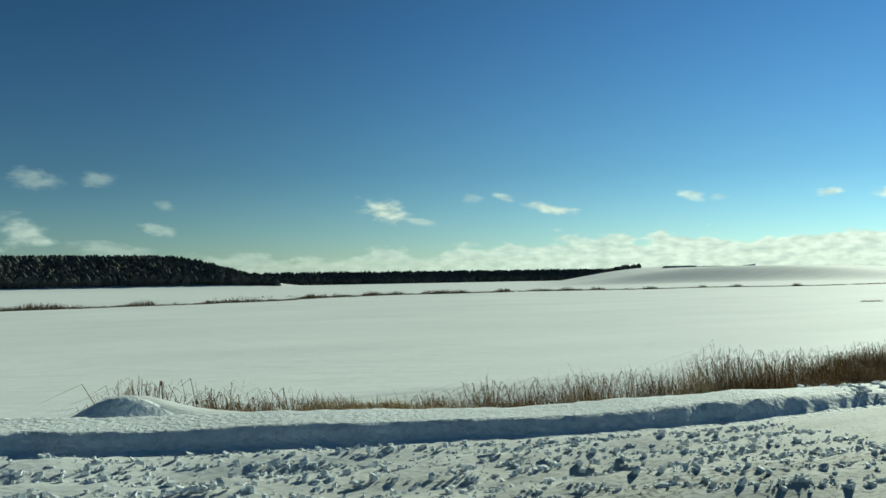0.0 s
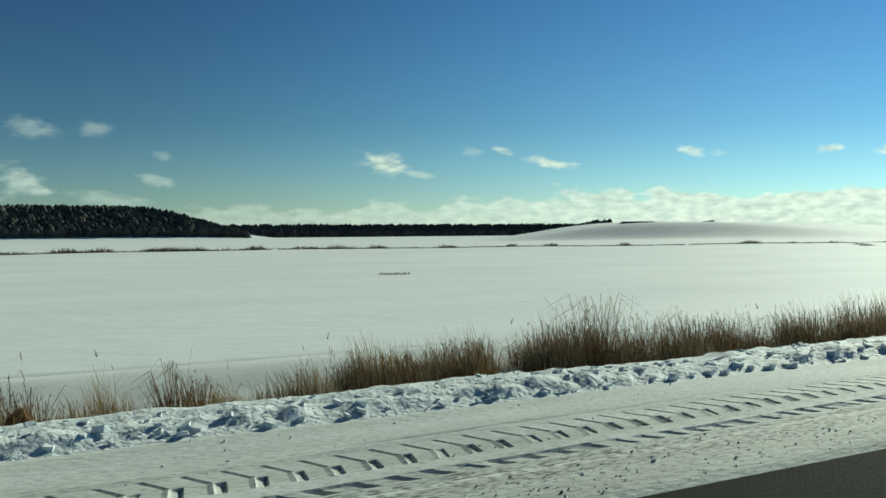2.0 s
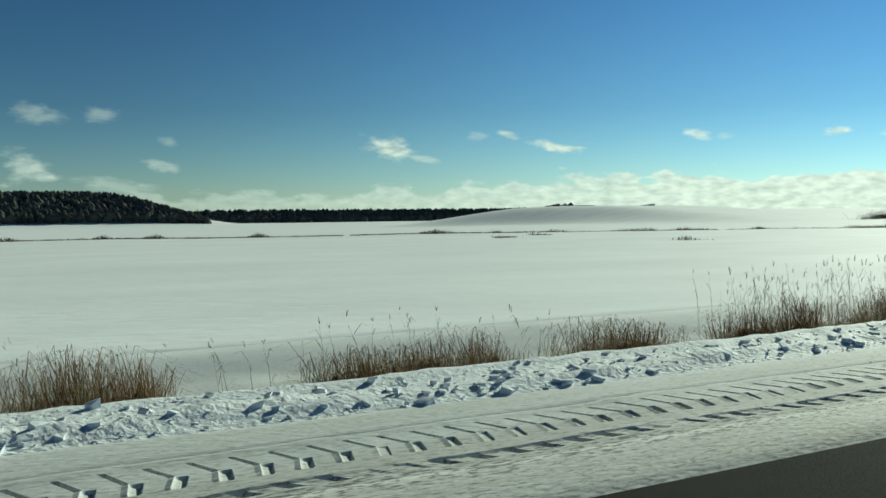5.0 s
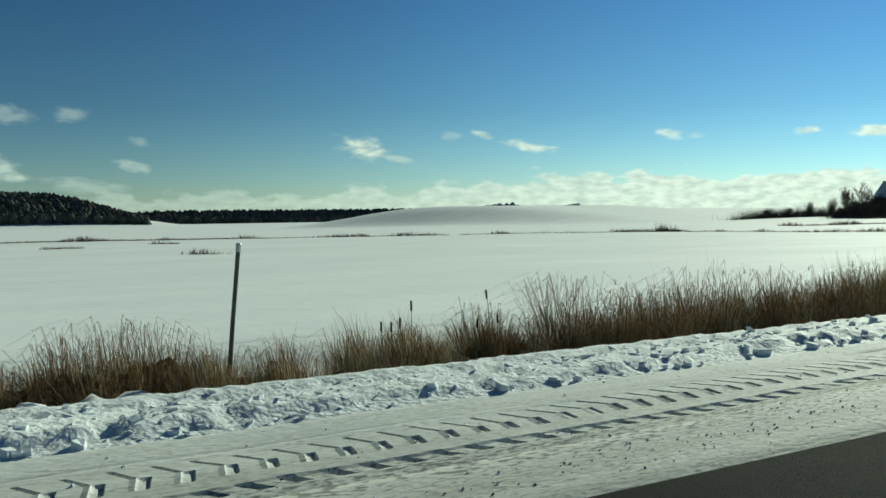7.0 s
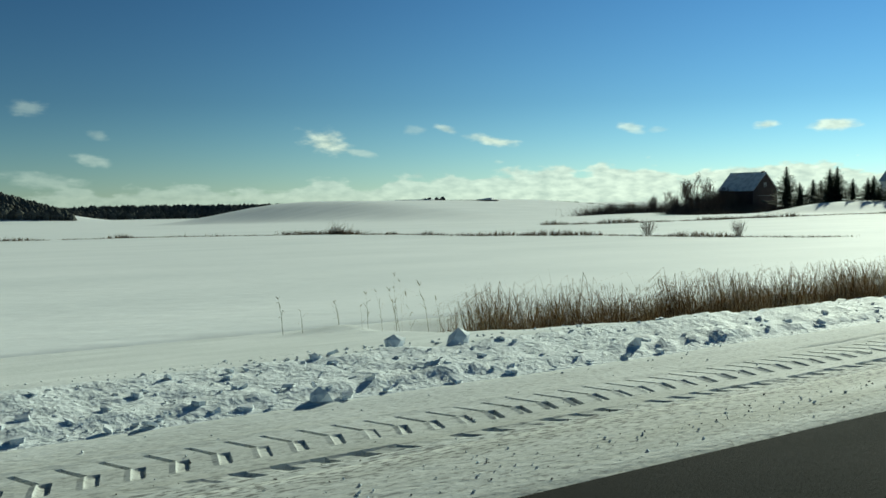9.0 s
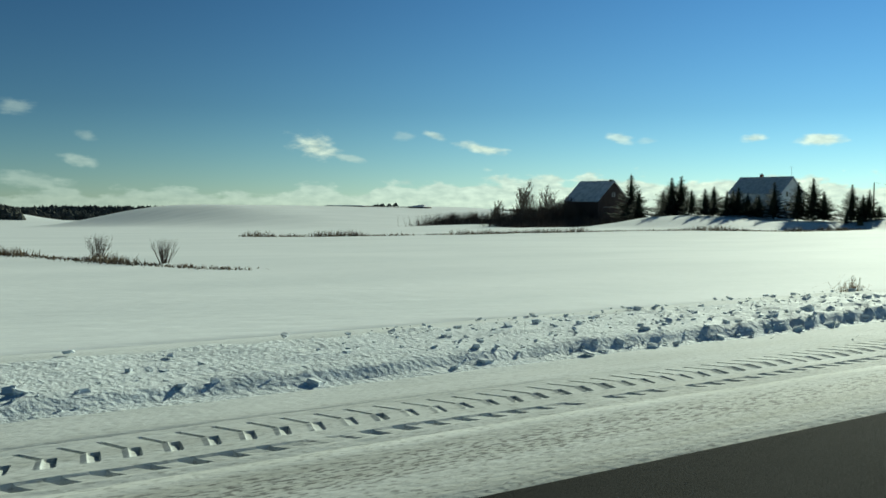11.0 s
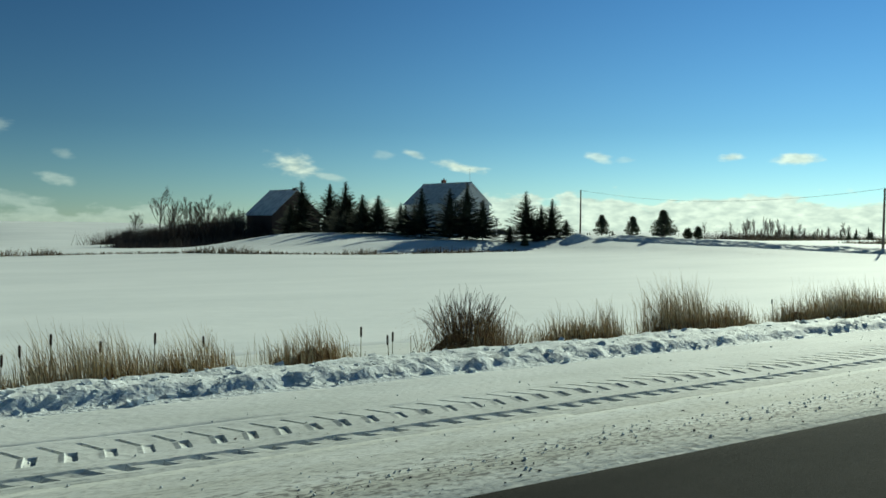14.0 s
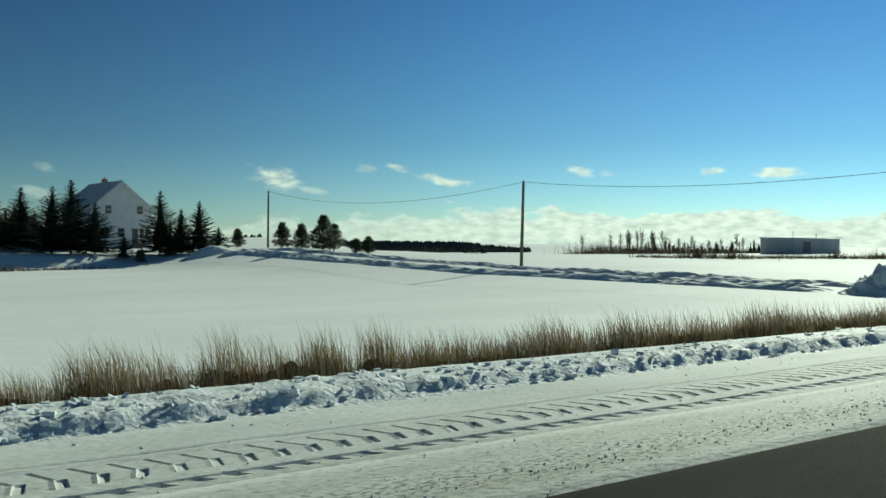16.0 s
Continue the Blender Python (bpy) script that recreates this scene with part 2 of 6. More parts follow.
def verge_material():
    """Snow on the hard shoulder: clean by the bank, grey with grit and packed by wheels towards the asphalt."""
    m = material("shoulder_snow", (0.72, 0.74, 0.735), 0.8, (0.62, 0.645, 0.635), 1.5, (0.4, 1, 1), 0.010, 30, spec=0.09)
    t = m.node_tree
    b = t.nodes["Principled BSDF"]
    clean = b.inputs["Base Color"].links[0].from_socket
    geo = t.nodes.new("ShaderNodeNewGeometry")
    s = t.nodes.new("ShaderNodeSeparateXYZ")
    t.links.new(geo.outputs["Position"], s.inputs[0])
    mp = t.nodes.new("ShaderNodeMapping")
    mp.inputs["Scale"].default_value = (0.12, 2.6, 1)
    t.links.new(geo.outputs["Position"], mp.inputs[0])
    n = t.nodes.new("ShaderNodeTexNoise")
    n.inputs["Scale"].default_value, n.inputs["Detail"].default_value = 1.6, 6
    t.links.new(mp.outputs[0], n.inputs[0])
    grit = t.nodes.new("ShaderNodeTexNoise")
    grit.inputs["Scale"].default_value, grit.inputs["Detail"].default_value = 42, 2
    long = t.nodes.new("ShaderNodeMapping")
    long.inputs["Scale"].default_value = (0.35, 1, 1)
    t.links.new(geo.outputs["Position"], long.inputs[0])
    t.links.new(long.outputs[0], grit.inputs[0])
    near = t.nodes.new("ShaderNodeMapRange")
    near.inputs[1].default_value, near.inputs[2].default_value, near.inputs[3].default_value, near.inputs[4].default_value = 3.3, 6.6, 1.0, 0.10
    t.links.new(s.outputs[1], near.inputs[0])
    bands = t.nodes.new("ShaderNodeMapRange")
    bands.inputs[1].default_value, bands.inputs[2].default_value, bands.inputs[3].default_value, bands.inputs[4].default_value = 0.35, 0.65, 0.45, 1.0
    t.links.new(n.outputs[0], bands.inputs[0])
    f = t.nodes.new("ShaderNodeMath")
    f.operation = "MULTIPLY"
    t.links.new(near.outputs[0], f.inputs[0])
    t.links.new(bands.outputs[0], f.inputs[1])
    dirt = t.nodes.new("ShaderNodeMix")
    dirt.data_type = "RGBA"
    dirt.inputs["B"].default_value = (0.38, 0.38, 0.335, 1)
    t.links.new(f.outputs[0], dirt.inputs["Factor"])
    t.links.new(clean, dirt.inputs["A"])
    speck = t.nodes.new("ShaderNodeMapRange")
    speck.inputs[1].default_value, speck.inputs[2].default_value, speck.inputs[3].default_value, speck.inputs[4].default_value = 0.56, 0.66, 0, 0.75
    t.links.new(grit.outputs[0], speck.inputs[0])
    # a churned strip of grit and slush beside the asphalt
    strip = t.nodes.new("ShaderNodeValToRGB")
    for at, v in ((0.0, 0.0), (0.30, 0.0), (0.42, 1.0), (0.56, 1.0), (0.70, 0.0), (1.0, 0.0)):
        spot = strip.color_ramp.elements[0 if at == 0.0 else -1] if at in (0.0, 1.0) else strip.color_ramp.elements.new(at)
        spot.color = (v, v, v, 1)
    lane = t.nodes.new("ShaderNodeMapRange")
    lane.inputs[1].default_value, lane.inputs[2].default_value = 3.45, 4.75
    t.links.new(s.outputs[1], lane.inputs[0])
    t.links.new(lane.outputs[0], strip.inputs[0])
    slush = t.nodes.new("ShaderNodeMapRange")
    slush.inputs[1].default_value, slush.inputs[2].default_value, slush.inputs[4].default_value = 0.48, 0.58, 0.8
    t.links.new(grit.outputs[0], slush.inputs[0])
    churn = t.nodes.new("ShaderNodeMath")
    churn.operation = "MULTIPLY"
    t.links.new(strip.outputs[0], churn.inputs[0])
    t.links.new(slush.outputs[0], churn.inputs[1])
    f2 = t.nodes.new("ShaderNodeMath")
    f2.operation = "MULTIPLY_ADD"
    f2.use_clamp = True
    t.links.new(speck.outputs[0], f2.inputs[0])
    t.links.new(near.outputs[0], f2.inputs[1])
    t.links.new(churn.outputs[0], f2.inputs[2])
    specks = t.nodes.new("ShaderNodeMix")
    specks.data_type = "RGBA"
    specks.inputs["B"].default_value = (0.19, 0.19, 0.18, 1)
    t.links.new(f2.outputs[0], specks.inputs["Factor"])
    t.links.new(dirt.outputs["Result"], specks.inputs["A"])
    t.links.new(specks.outputs["Result"], b.inputs["Base Color"])
    return m


SNOW_VERGE = verge_material()


# ---- mesh helpers ----
def mesh_of(name, verts, faces, mat, smooth=False, mat_index=None, mats=()):
    """A mesh from arrays: verts (n, 3), faces a list of (m, k) index arrays."""
    me = bpy.data.meshes.new(name)
    v = np.asarray(verts, dtype=np.float32)
    faces = [np.asarray(f, dtype=np.int32) for f in faces if len(f)]
    me.vertices.add(len(v))
    me.vertices.foreach_set("co", v.ravel())
    loops = np.concatenate([f.ravel() for f in faces])
    sizes = np.concatenate([np.full(len(f), f.shape[1], dtype=np.int32) for f in faces])
    me.loops.add(len(loops))
    me.loops.foreach_set("vertex_index", loops)
    me.polygons.add(len(sizes))
    me.polygons.foreach_set("loop_start", np.concatenate(([0], np.cumsum(sizes)[:-1])).astype(np.int32))
    me.polygons.foreach_set("use_smooth", np.full(len(sizes), smooth))
    for one in ((mat,) if mat else mats):
        me.materials.append(one)
    if mat_index is not None:
        me.polygons.foreach_set("material_index", np.asarray(mat_index, dtype=np.int32))
    me.update(calc_edges=True)
    return me


def grid_faces(nx, ny):
    i = np.arange(nx * ny).reshape(nx, ny)
    return np.stack([i[:-1, :-1], i[1:, :-1], i[1:, 1:], i[:-1, 1:]], -1).reshape(-1, 4)


def part(name, bm, mat, parent, label="", smooth=False):
    """One mesh object under a thing or a part."""
    me = bpy.data.meshes.new(name)
    bm.to_mesh(me)
    bm.free()
    me.materials.append(mat)
    for p in me.polygons:
        p.use_smooth = smooth
    ob = new(name, me)
    ob.parent = parent
    return tagged(ob, label)


def part_mesh(name, me, parent, label=""):
    ob = new(name, me)
    ob.parent = parent
    return tagged(ob, label)


def box(x0, x1, y0, y1, z0, z1, bevel=0.0):
    bm = bmesh.new()
    bmesh.ops.create_cube(bm, size=1)
    for v in bm.verts:
        v.co = Vector(((x0 + x1) / 2 + v.co.x * (x1 - x0), (y0 + y1) / 2 + v.co.y * (y1 - y0), (z0 + z1) / 2 + v.co.z * (z1 - z0)))
    if bevel:
        bmesh.ops.bevel(bm, geom=bm.edges[:], offset=bevel, segments=1, affect="EDGES")
    return bm


def prism(points, y0, y1):
    """A solid with the outline points (x, z), from y0 to y1."""
    bm = bmesh.new()
    a = [bm.verts.new((x, y0, z)) for x, z in points]
    b = [bm.verts.new((x, y1, z)) for x, z in points]
    bm.faces.new(a)
    bm.faces.new(b[::-1])
    for i in range(len(a)):
        j = (i + 1) % len(a)
        bm.faces.new((a[j], a[i], b[i], b[j]))
    bmesh.ops.recalc_face_normals(bm, faces=bm.faces[:])
    return bm


def tube(points, radii, sides=6):
    """Verts and quads of a tube along points."""
    pts = [Vector(p) for p in points]
    vs, fs = [], []
    for k, p in enumerate(pts):
        d = (pts[min(k + 1, len(pts) - 1)] - pts[max(k - 1, 0)]).normalized()
        u = d.orthogonal().normalized()
        w = d.cross(u)
        for s in range(sides):
            a = 2 * math.pi * s / sides
            vs.append(p + (u * math.cos(a) + w * math.sin(a)) * radii[k])
    for k in range(len(pts) - 1):
        for s in range(sides):
            a, b = k * sides + s, k * sides + (s + 1) % sides
            fs.append((a, b, b + sides, a + sides))
    return vs, fs


def tube_bm(points, radii, sides=8, cap=True):
    vs, fs = tube(points, radii, sides)
    bm = bmesh.new()
    vv = [bm.verts.new(v) for v in vs]
    for f in fs:
        bm.faces.new([vv[i] for i in f])
    if cap:
        bm.faces.new(vv[:sides][::-1])
        bm.faces.new(vv[-sides:])
    return bm


# ---- smooth random fields ----
LATTICE = np.random.RandomState(7).rand(512, 512)


def vnoise(x, y):
    xi, yi = np.floor(x).astype(int), np.floor(y).astype(int)
    fx, fy = x - xi, y - yi
    fx, fy = fx * fx * (3 - 2 * fx), fy * fy * (3 - 2 * fy)
    a, b = LATTICE[xi % 512, yi % 512], LATTICE[(xi + 1) % 512, yi % 512]
    c, d = LATTICE[xi % 512, (yi + 1) % 512], LATTICE[(xi + 1) % 512, (yi + 1) % 512]
    return (a * (1 - fx) + b * fx) * (1 - fy) + (c * (1 - fx) + d * fx) * fy


def fbm(x, y, octaves=4):
    total, amp, norm = 0.0, 1.0, 0.0
    for k in range(octaves):
        total = total + amp * vnoise(x * 2 ** k + 17.3 * k, y * 2 ** k + 5.1 * k)
        norm += amp
        amp *= 0.5
    return total / norm - 0.5


def smooth(v, lo, hi):
    s = np.clip((v - lo) / (hi - lo), 0, 1)
    return s * s * (3 - 2 * s)


# ---- lie of the land ----
EDGE_X, EDGE_Y = (14, 25, 42, 65, 78, 135, 165, 191, 204, 230, 333, 373, 412, 460), (1.7, 3.4, 3.45, 3.58, 3.55, 3.42, 3.37, 3.42, 3.48, 3.38, 3.70, 3.8, 3.66, 3.6)      # edge of the bare asphalt
RUT_Y = (4.36, 4.36, 4.36, 4.92, 4.98, 4.6, 4.35, 4.7, 4.66, 4.72, 5.5, 5.45, 5.35, 5.3)                                                  # middle of the tractor track
FOOT_X = (0.9, 3.2, 5.1, 6.7, 12, 25, 38, 60, 95, 150, 165, 180, 230, 333, 373, 412, 460)
FOOT_Y = (7.45, 6.5, 5.85, 5.65, 5.62, 5.75, 5.9, 5.8, 5.72, 5.5, 5.44, 5.52, 5.62, 6.95, 6.7, 6.5, 6.5)                      # foot of the ploughed bank
CREST_X = (0, 5, 12, 20, 38, 80, 137, 165, 190, 201, 206, 211, 225, 250, 285, 310, 330, 375, 412)
CREST_D = (1.1, 0.85, 0.5, 0.55, 0.9, 0.92, 0.75, 1.02, 1.05, 1.6, 1.8, 1.1, 1.0, 1.0, 2.1, 2.0, 1.0, 0.9, 0.78)                    # from the foot to where the ditch begins
BANK_X = (0, 7, 12, 28, 41, 53, 65, 78, 90, 135, 166, 180, 191, 204, 217, 246, 285, 308, 323, 352, 375, 388, 420)
BANK_H = (0.13, 0.13, -0.05, -0.10, -0.11, -0.07, -0.01, 0.04, 0.03, -0.05, -0.05, -0.05, -0.01, -0.04, 0.05, 0.05, 0.065, 0.06, 0.045, 0.04, 0.045, 0.07, 0.075)   # its height where the ditch begins
FIELD_Y = (-4000, -60, -14, -9.5, -6.5, -5.5, 5.5, 9, 11.5, 14, 25, 55, 105, 160, 300, 600, 1000, 1500, 2300, 4500)
FIELD_Z = (-20, -3, -1.0, -0.9, -0.1, 0, 0, -0.7, -0.95, -1.05, -1.5, -2.25, -2.85, -3.6, -6.5, -14, -22, -30, -36, -40)

DITCH_Y = (6.6, 8.2, 9.6, 11.3, 12.6, 14.4, 16.2, 25)
DITCH_Z = (0, -0.38, -0.95, -1.6, -1.7, -1.55, -1.2, -1.5)
DRY_Z = (0, -0.08, -0.42, -0.85, -1.05, -1.12, -1.14, -1.5)
ENTRANCE_Z = (0, -0.18, -0.40, -0.60, -0.72, -0.92, -1.12, -1.5)


def edge(x):
    return np.interp(x, EDGE_X, EDGE_Y)


def foot(x):
    return np.interp(x, FOOT_X, FOOT_Y)


def crest(x):
    return np.interp(x, CREST_X, CREST_D)


def gate(x):
    """1 where a field entrance levels the ditch."""
    g = smooth(x, 150.0, 152.5) * (1 - smooth(x, 156.8, 159.8)) + smooth(x, 223.8, 226) * (1 - smooth(x, 233, 235.6)) + 1 - smooth(x, -1.0, 1.5)
    return np.clip(g, 0, 1)


def field(x, y):
    z = np.interp(y, FIELD_Y, FIELD_Z)
    level = smooth(x, 385, 410) * (1 - smooth(x, 440, 454))
    z = z + 2.75 * (np.exp(-((x - 455) / 40) ** 2 / 2) * (1 - level) + 0.22 * level) * np.exp(-((y - 116) / 30) ** 2 / 2)
    z = z + 1.0 * np.exp(-((x - 472) / 26) ** 2 / 2 - ((y - 60) / 26) ** 2 / 2)
    z = z + 1.6 * smooth(x, 470, 560) * smooth(y, 60, 110) * (1 - smooth(y, 300, 500))
    # the farm stands on a low terrace with a short steep bank towards the road
    terrace = smooth(x, 404, 424) * (1 - smooth(x, 446, 456)) * smooth(y + 3 * fbm(x / 9, y * 0 + 4, 2), 99.5, 105) * (1 - smooth(y, 132, 150))
    z = z + (np.interp(y, (99.5, 105, 111, 119, 130, 140), (-1.1, -0.92, -0.8, -0.2, -0.2, -0.9)) - z) * terrace
    u = x - 0.42 * (y - 600)
    ridge = 1 / (1 + np.exp(-(x - 560 - 0.95 * np.maximum(0, y - 680)) / 30)) * (1 - smooth(u, 730, 830))
    z = z + (0.6 - np.interp(y, FIELD_Y, FIELD_Z)) * ridge * smooth(y, 250, 640) * (1 - smooth(y, 1020, 1300))
    swell = smooth(x, 370, 420) * (1 - smooth(x, 470, 540)) * smooth(y, 200, 350) * (1 - smooth(y, 380, 560))
    z = z + np.maximum(0, 0.7 - z) * swell
    z = z + 47 * (1 - smooth(x, 450, 720)) * smooth(y, 1400, 1760)
    z = z + 1.3 * np.exp(-((x - 428) / 22) ** 2 / 2 - ((y - 186) / 24) ** 2 / 2)
    z = z + 16 * smooth(y, 1850, 2150) * smooth(x, 500, 800)
    z = z + fbm(x / 60, y / 60, 3) * 0.5 * smooth(y, 20, 80) + fbm(x / 14, y / 7, 3) * 0.18 * smooth(y, 12, 22)
    return z


def verge(x, y):
    """The ground from the asphalt to the field: shoulder, ploughed bank, ditch."""
    e = edge(x) + 0.02 * fbm(x / 0.7, y * 0 + 3, 3) + 0.03 * fbm(x / 9, y * 0 + 9, 2)
    f = foot(x) + 0.15 * fbm(x / 2.2, y * 0 + 21, 3) + 0.12 * fbm(x / 0.15, y / 0.2 + 21, 3)
    late = smooth(x, 250, 300)
    bh = np.interp(x, BANK_X, BANK_H) * (1 + 0.45 * fbm(x / 1.7, y * 0 + 40, 3))
    bw = crest(x)
    d = y - f
    z = 0.03 + 0.02 * fbm(x / 0.9, y / 0.7, 2) + 0.035 * fbm(x / 4, y / 0.5, 2)
    z = np.maximum(z, 0.012)
    z = np.where(y < e, -0.04, z * smooth(y, e - 0.02, e + 0.3) + 0.004 * smooth(y, e - 0.02, e + 0.1))
    face = np.maximum(bh, 0.04 + 0.03 * late + 0.04 * smooth(x, 278, 285) * (1 - smooth(x, 308, 316)))
    z = z + (face * smooth(d, 0, 0.13) + (bh - face) * smooth(d, 0.2, bw)) * (1 - 0.8 * smooth(d, bw - 0.1, bw + 0.4))
    rough = np.clip(smooth(d, -0.05, 0.1) * (1 - smooth(d, bw + 0.1, bw + 1.2)), 0, 1)
    z = z + rough * (0.03 * fbm(x / 0.5, y / 0.4, 2) + 0.035 * fbm(x / 0.15, y / 0.11, 2)) * (1 - 0.8 * (x < 9))
    deep = (1 - gate(x)) * smooth(x, 6, 10)
    # behind the bank the slope falls to a ditch, level at the entrances, shallow along the drier verge
    ditch = np.interp(y, DITCH_Y, DITCH_Z) * (1 - late) + np.interp(y, DITCH_Y, DRY_Z) * late
    z = z + smooth(d, bw - 0.05, bw + 0.6) * (ditch * deep + np.interp(y, DITCH_Y, ENTRANCE_Z) * (1 - deep))
    mound = smooth(y, 11.2, 12.0) * (1 - 0.8 * smooth(y, 12.9, 13.6)) * (1 - smooth(y, 14.6, 15.8)) * deep * (1 - 0.9 * late)
    z = z + mound * (np.maximum(0, fbm(x / 0.55, y / 0.45, 3) + 0.1) * 0.75 + np.maximum(0, fbm(x / 2.0 + 31, y / 1.1, 2) + 0.05) * (0.5 + 0.7 * smooth(x, 135, 160)))
    z = z + smooth(y, 13.5, 15.5) * fbm(x / 14, y / 7, 3) * 0.18 * smooth(y, 12, 22)
    z = z + gate(x) * smooth(d, 0.6, 1.2) * (1 - smooth(d, 4, 6)) * (0.035 * fbm(x / 0.5, y / 0.4, 3) + 0.02)
    z = z + (field(x, y) - z) * smooth(y, 14.9, 16.5)
    # drifted humps at the corners of the first entrance
    z = z + 0.32 * np.exp(-((x - 157.2) / 0.8) ** 2 - ((y - 14.9) / 0.7) ** 2) + 0.34 * np.exp(-((x - 158.8) / 1.1) ** 2 - ((y - 13.6) / 0.8) ** 2) + 0.32 * np.exp(-((x - 151.8) / 1.2) ** 2 - ((y - 12.9) / 0.8) ** 2) + 0.12 * np.exp(-((x - 233.0) / 0.8) ** 2 - ((y - 14.3) / 0.5) ** 2)
    # the heap left by the plough beside the side road, and its churned wheel marks
    back = (y - 8.75) / np.where(y < 8.75, 0.3, 0.8)
    z = z + np.exp(-back ** 2) * (0.42 * np.exp(-((x - 1.95) / 0.65) ** 2) + 0.2 * np.exp(-((x - 3.0) / 0.8) ** 2))
    churn = (1 - smooth(x, 3.5, 7.5)) * smooth(y, 3.0, 3.6) * (1 - smooth(d, -0.5, -0.2))
    z = z + churn * (0.2 * fbm(x / 2.4, y / 0.26, 3) + 0.16 * np.abs(fbm(x / 0.4, y / 0.16, 2)))
    return z


def height(x, y):
    """Ground level at one place."""
    x, y = np.array([float(x)]), np.array([float(y)])
    v = float(verge(x, y)[0]) if y[0] < 16.6 and -4 < x[0] < 442 else float(field(x, y)[0])
    return v


# ---- ground, road, verge ----
def step_line(stops):
    out = [stops[0][0]]
    for (a, s), (b, _) in zip(stops, stops[1:]):
        n = max(1, round((b - a) / s))
        out += list(a + (b - a) * np.arange(1, n + 1) / n)
    return np.array(out)


def build_ground():
    xs = step_line(((-3600, 150), (-900, 50), (-250, 12), (-30, 5), (520, 6), (900, 18), (1800, 60), (4500, 60)))
    ys = step_line(((-3000, 200), (-200, 20), (-20, 1.5), (13, 0.9), (22, 1.5), (140, 4), (320, 10), (1000, 25), (2400, 80), (4500, 80)))
    X, Y = np.meshgrid(xs, ys, indexing="ij")
    Z = field(X, Y)
    under = smooth(Y, -8, -6) * (1 - smooth(Y, 15.0, 16.8))
    Z = Z - 1.6 * under * (X > -5) * (X < 441) - 0.25 * under * ((X <= -5) | (X >= 441))
    me = mesh_of("ground", np.stack([X, Y, Z], -1).reshape(-1, 3), [grid_faces(len(xs), len(ys))], SNOW_FIELD, True)
    tagged(new("ground", me), "snow-covered rolling farmland reaching to the horizon", "ground", kind="structure")


def build_road():
    xs = step_line(((-400, 40), (-10, 2), (460, 20), (1500, 20)))
    ys = np.array([-4.2, -3.6, -1.8, 0.0, 1.8, 3.6, 4.2])
    X, Y = np.meshgrid(xs, ys, indexing="ij")
    Z = -0.012 * np.abs(Y - 0) * 0.3
    me = mesh_of("road", np.stack([X, Y, Z], -1).reshape(-1, 3), [grid_faces(len(xs), len(ys))], ASPHALT, True)
    ob = tagged(new("road", me), "bare dark grey asphalt lane edged with snow", "road", kind="structure")
    sol = ob.modifiers.new("thickness", "SOLIDIFY")
    sol.thickness, sol.offset = 0.15, -1
    me = mesh_of("far_shoulder", *slab(-400, 1500, -8.5, -3.7, -0.2, 0.05), SNOW_VERGE)
    tagged(new("far_shoulder", me), "snow-covered shoulder along the asphalt lane", "shoulder", kind="structure")


def slab(x0, x1, y0, y1, z0, z1):
    v = [(x, y, z) for x in (x0, x1) for y in (y0, y1) for z in (z0, z1)]
    f = [(0, 1, 3, 2), (4, 6, 7, 5), (0, 4, 5, 1), (2, 3, 7, 6), (0, 2, 6, 4), (1, 5, 7, 3)]
    return v, [f]


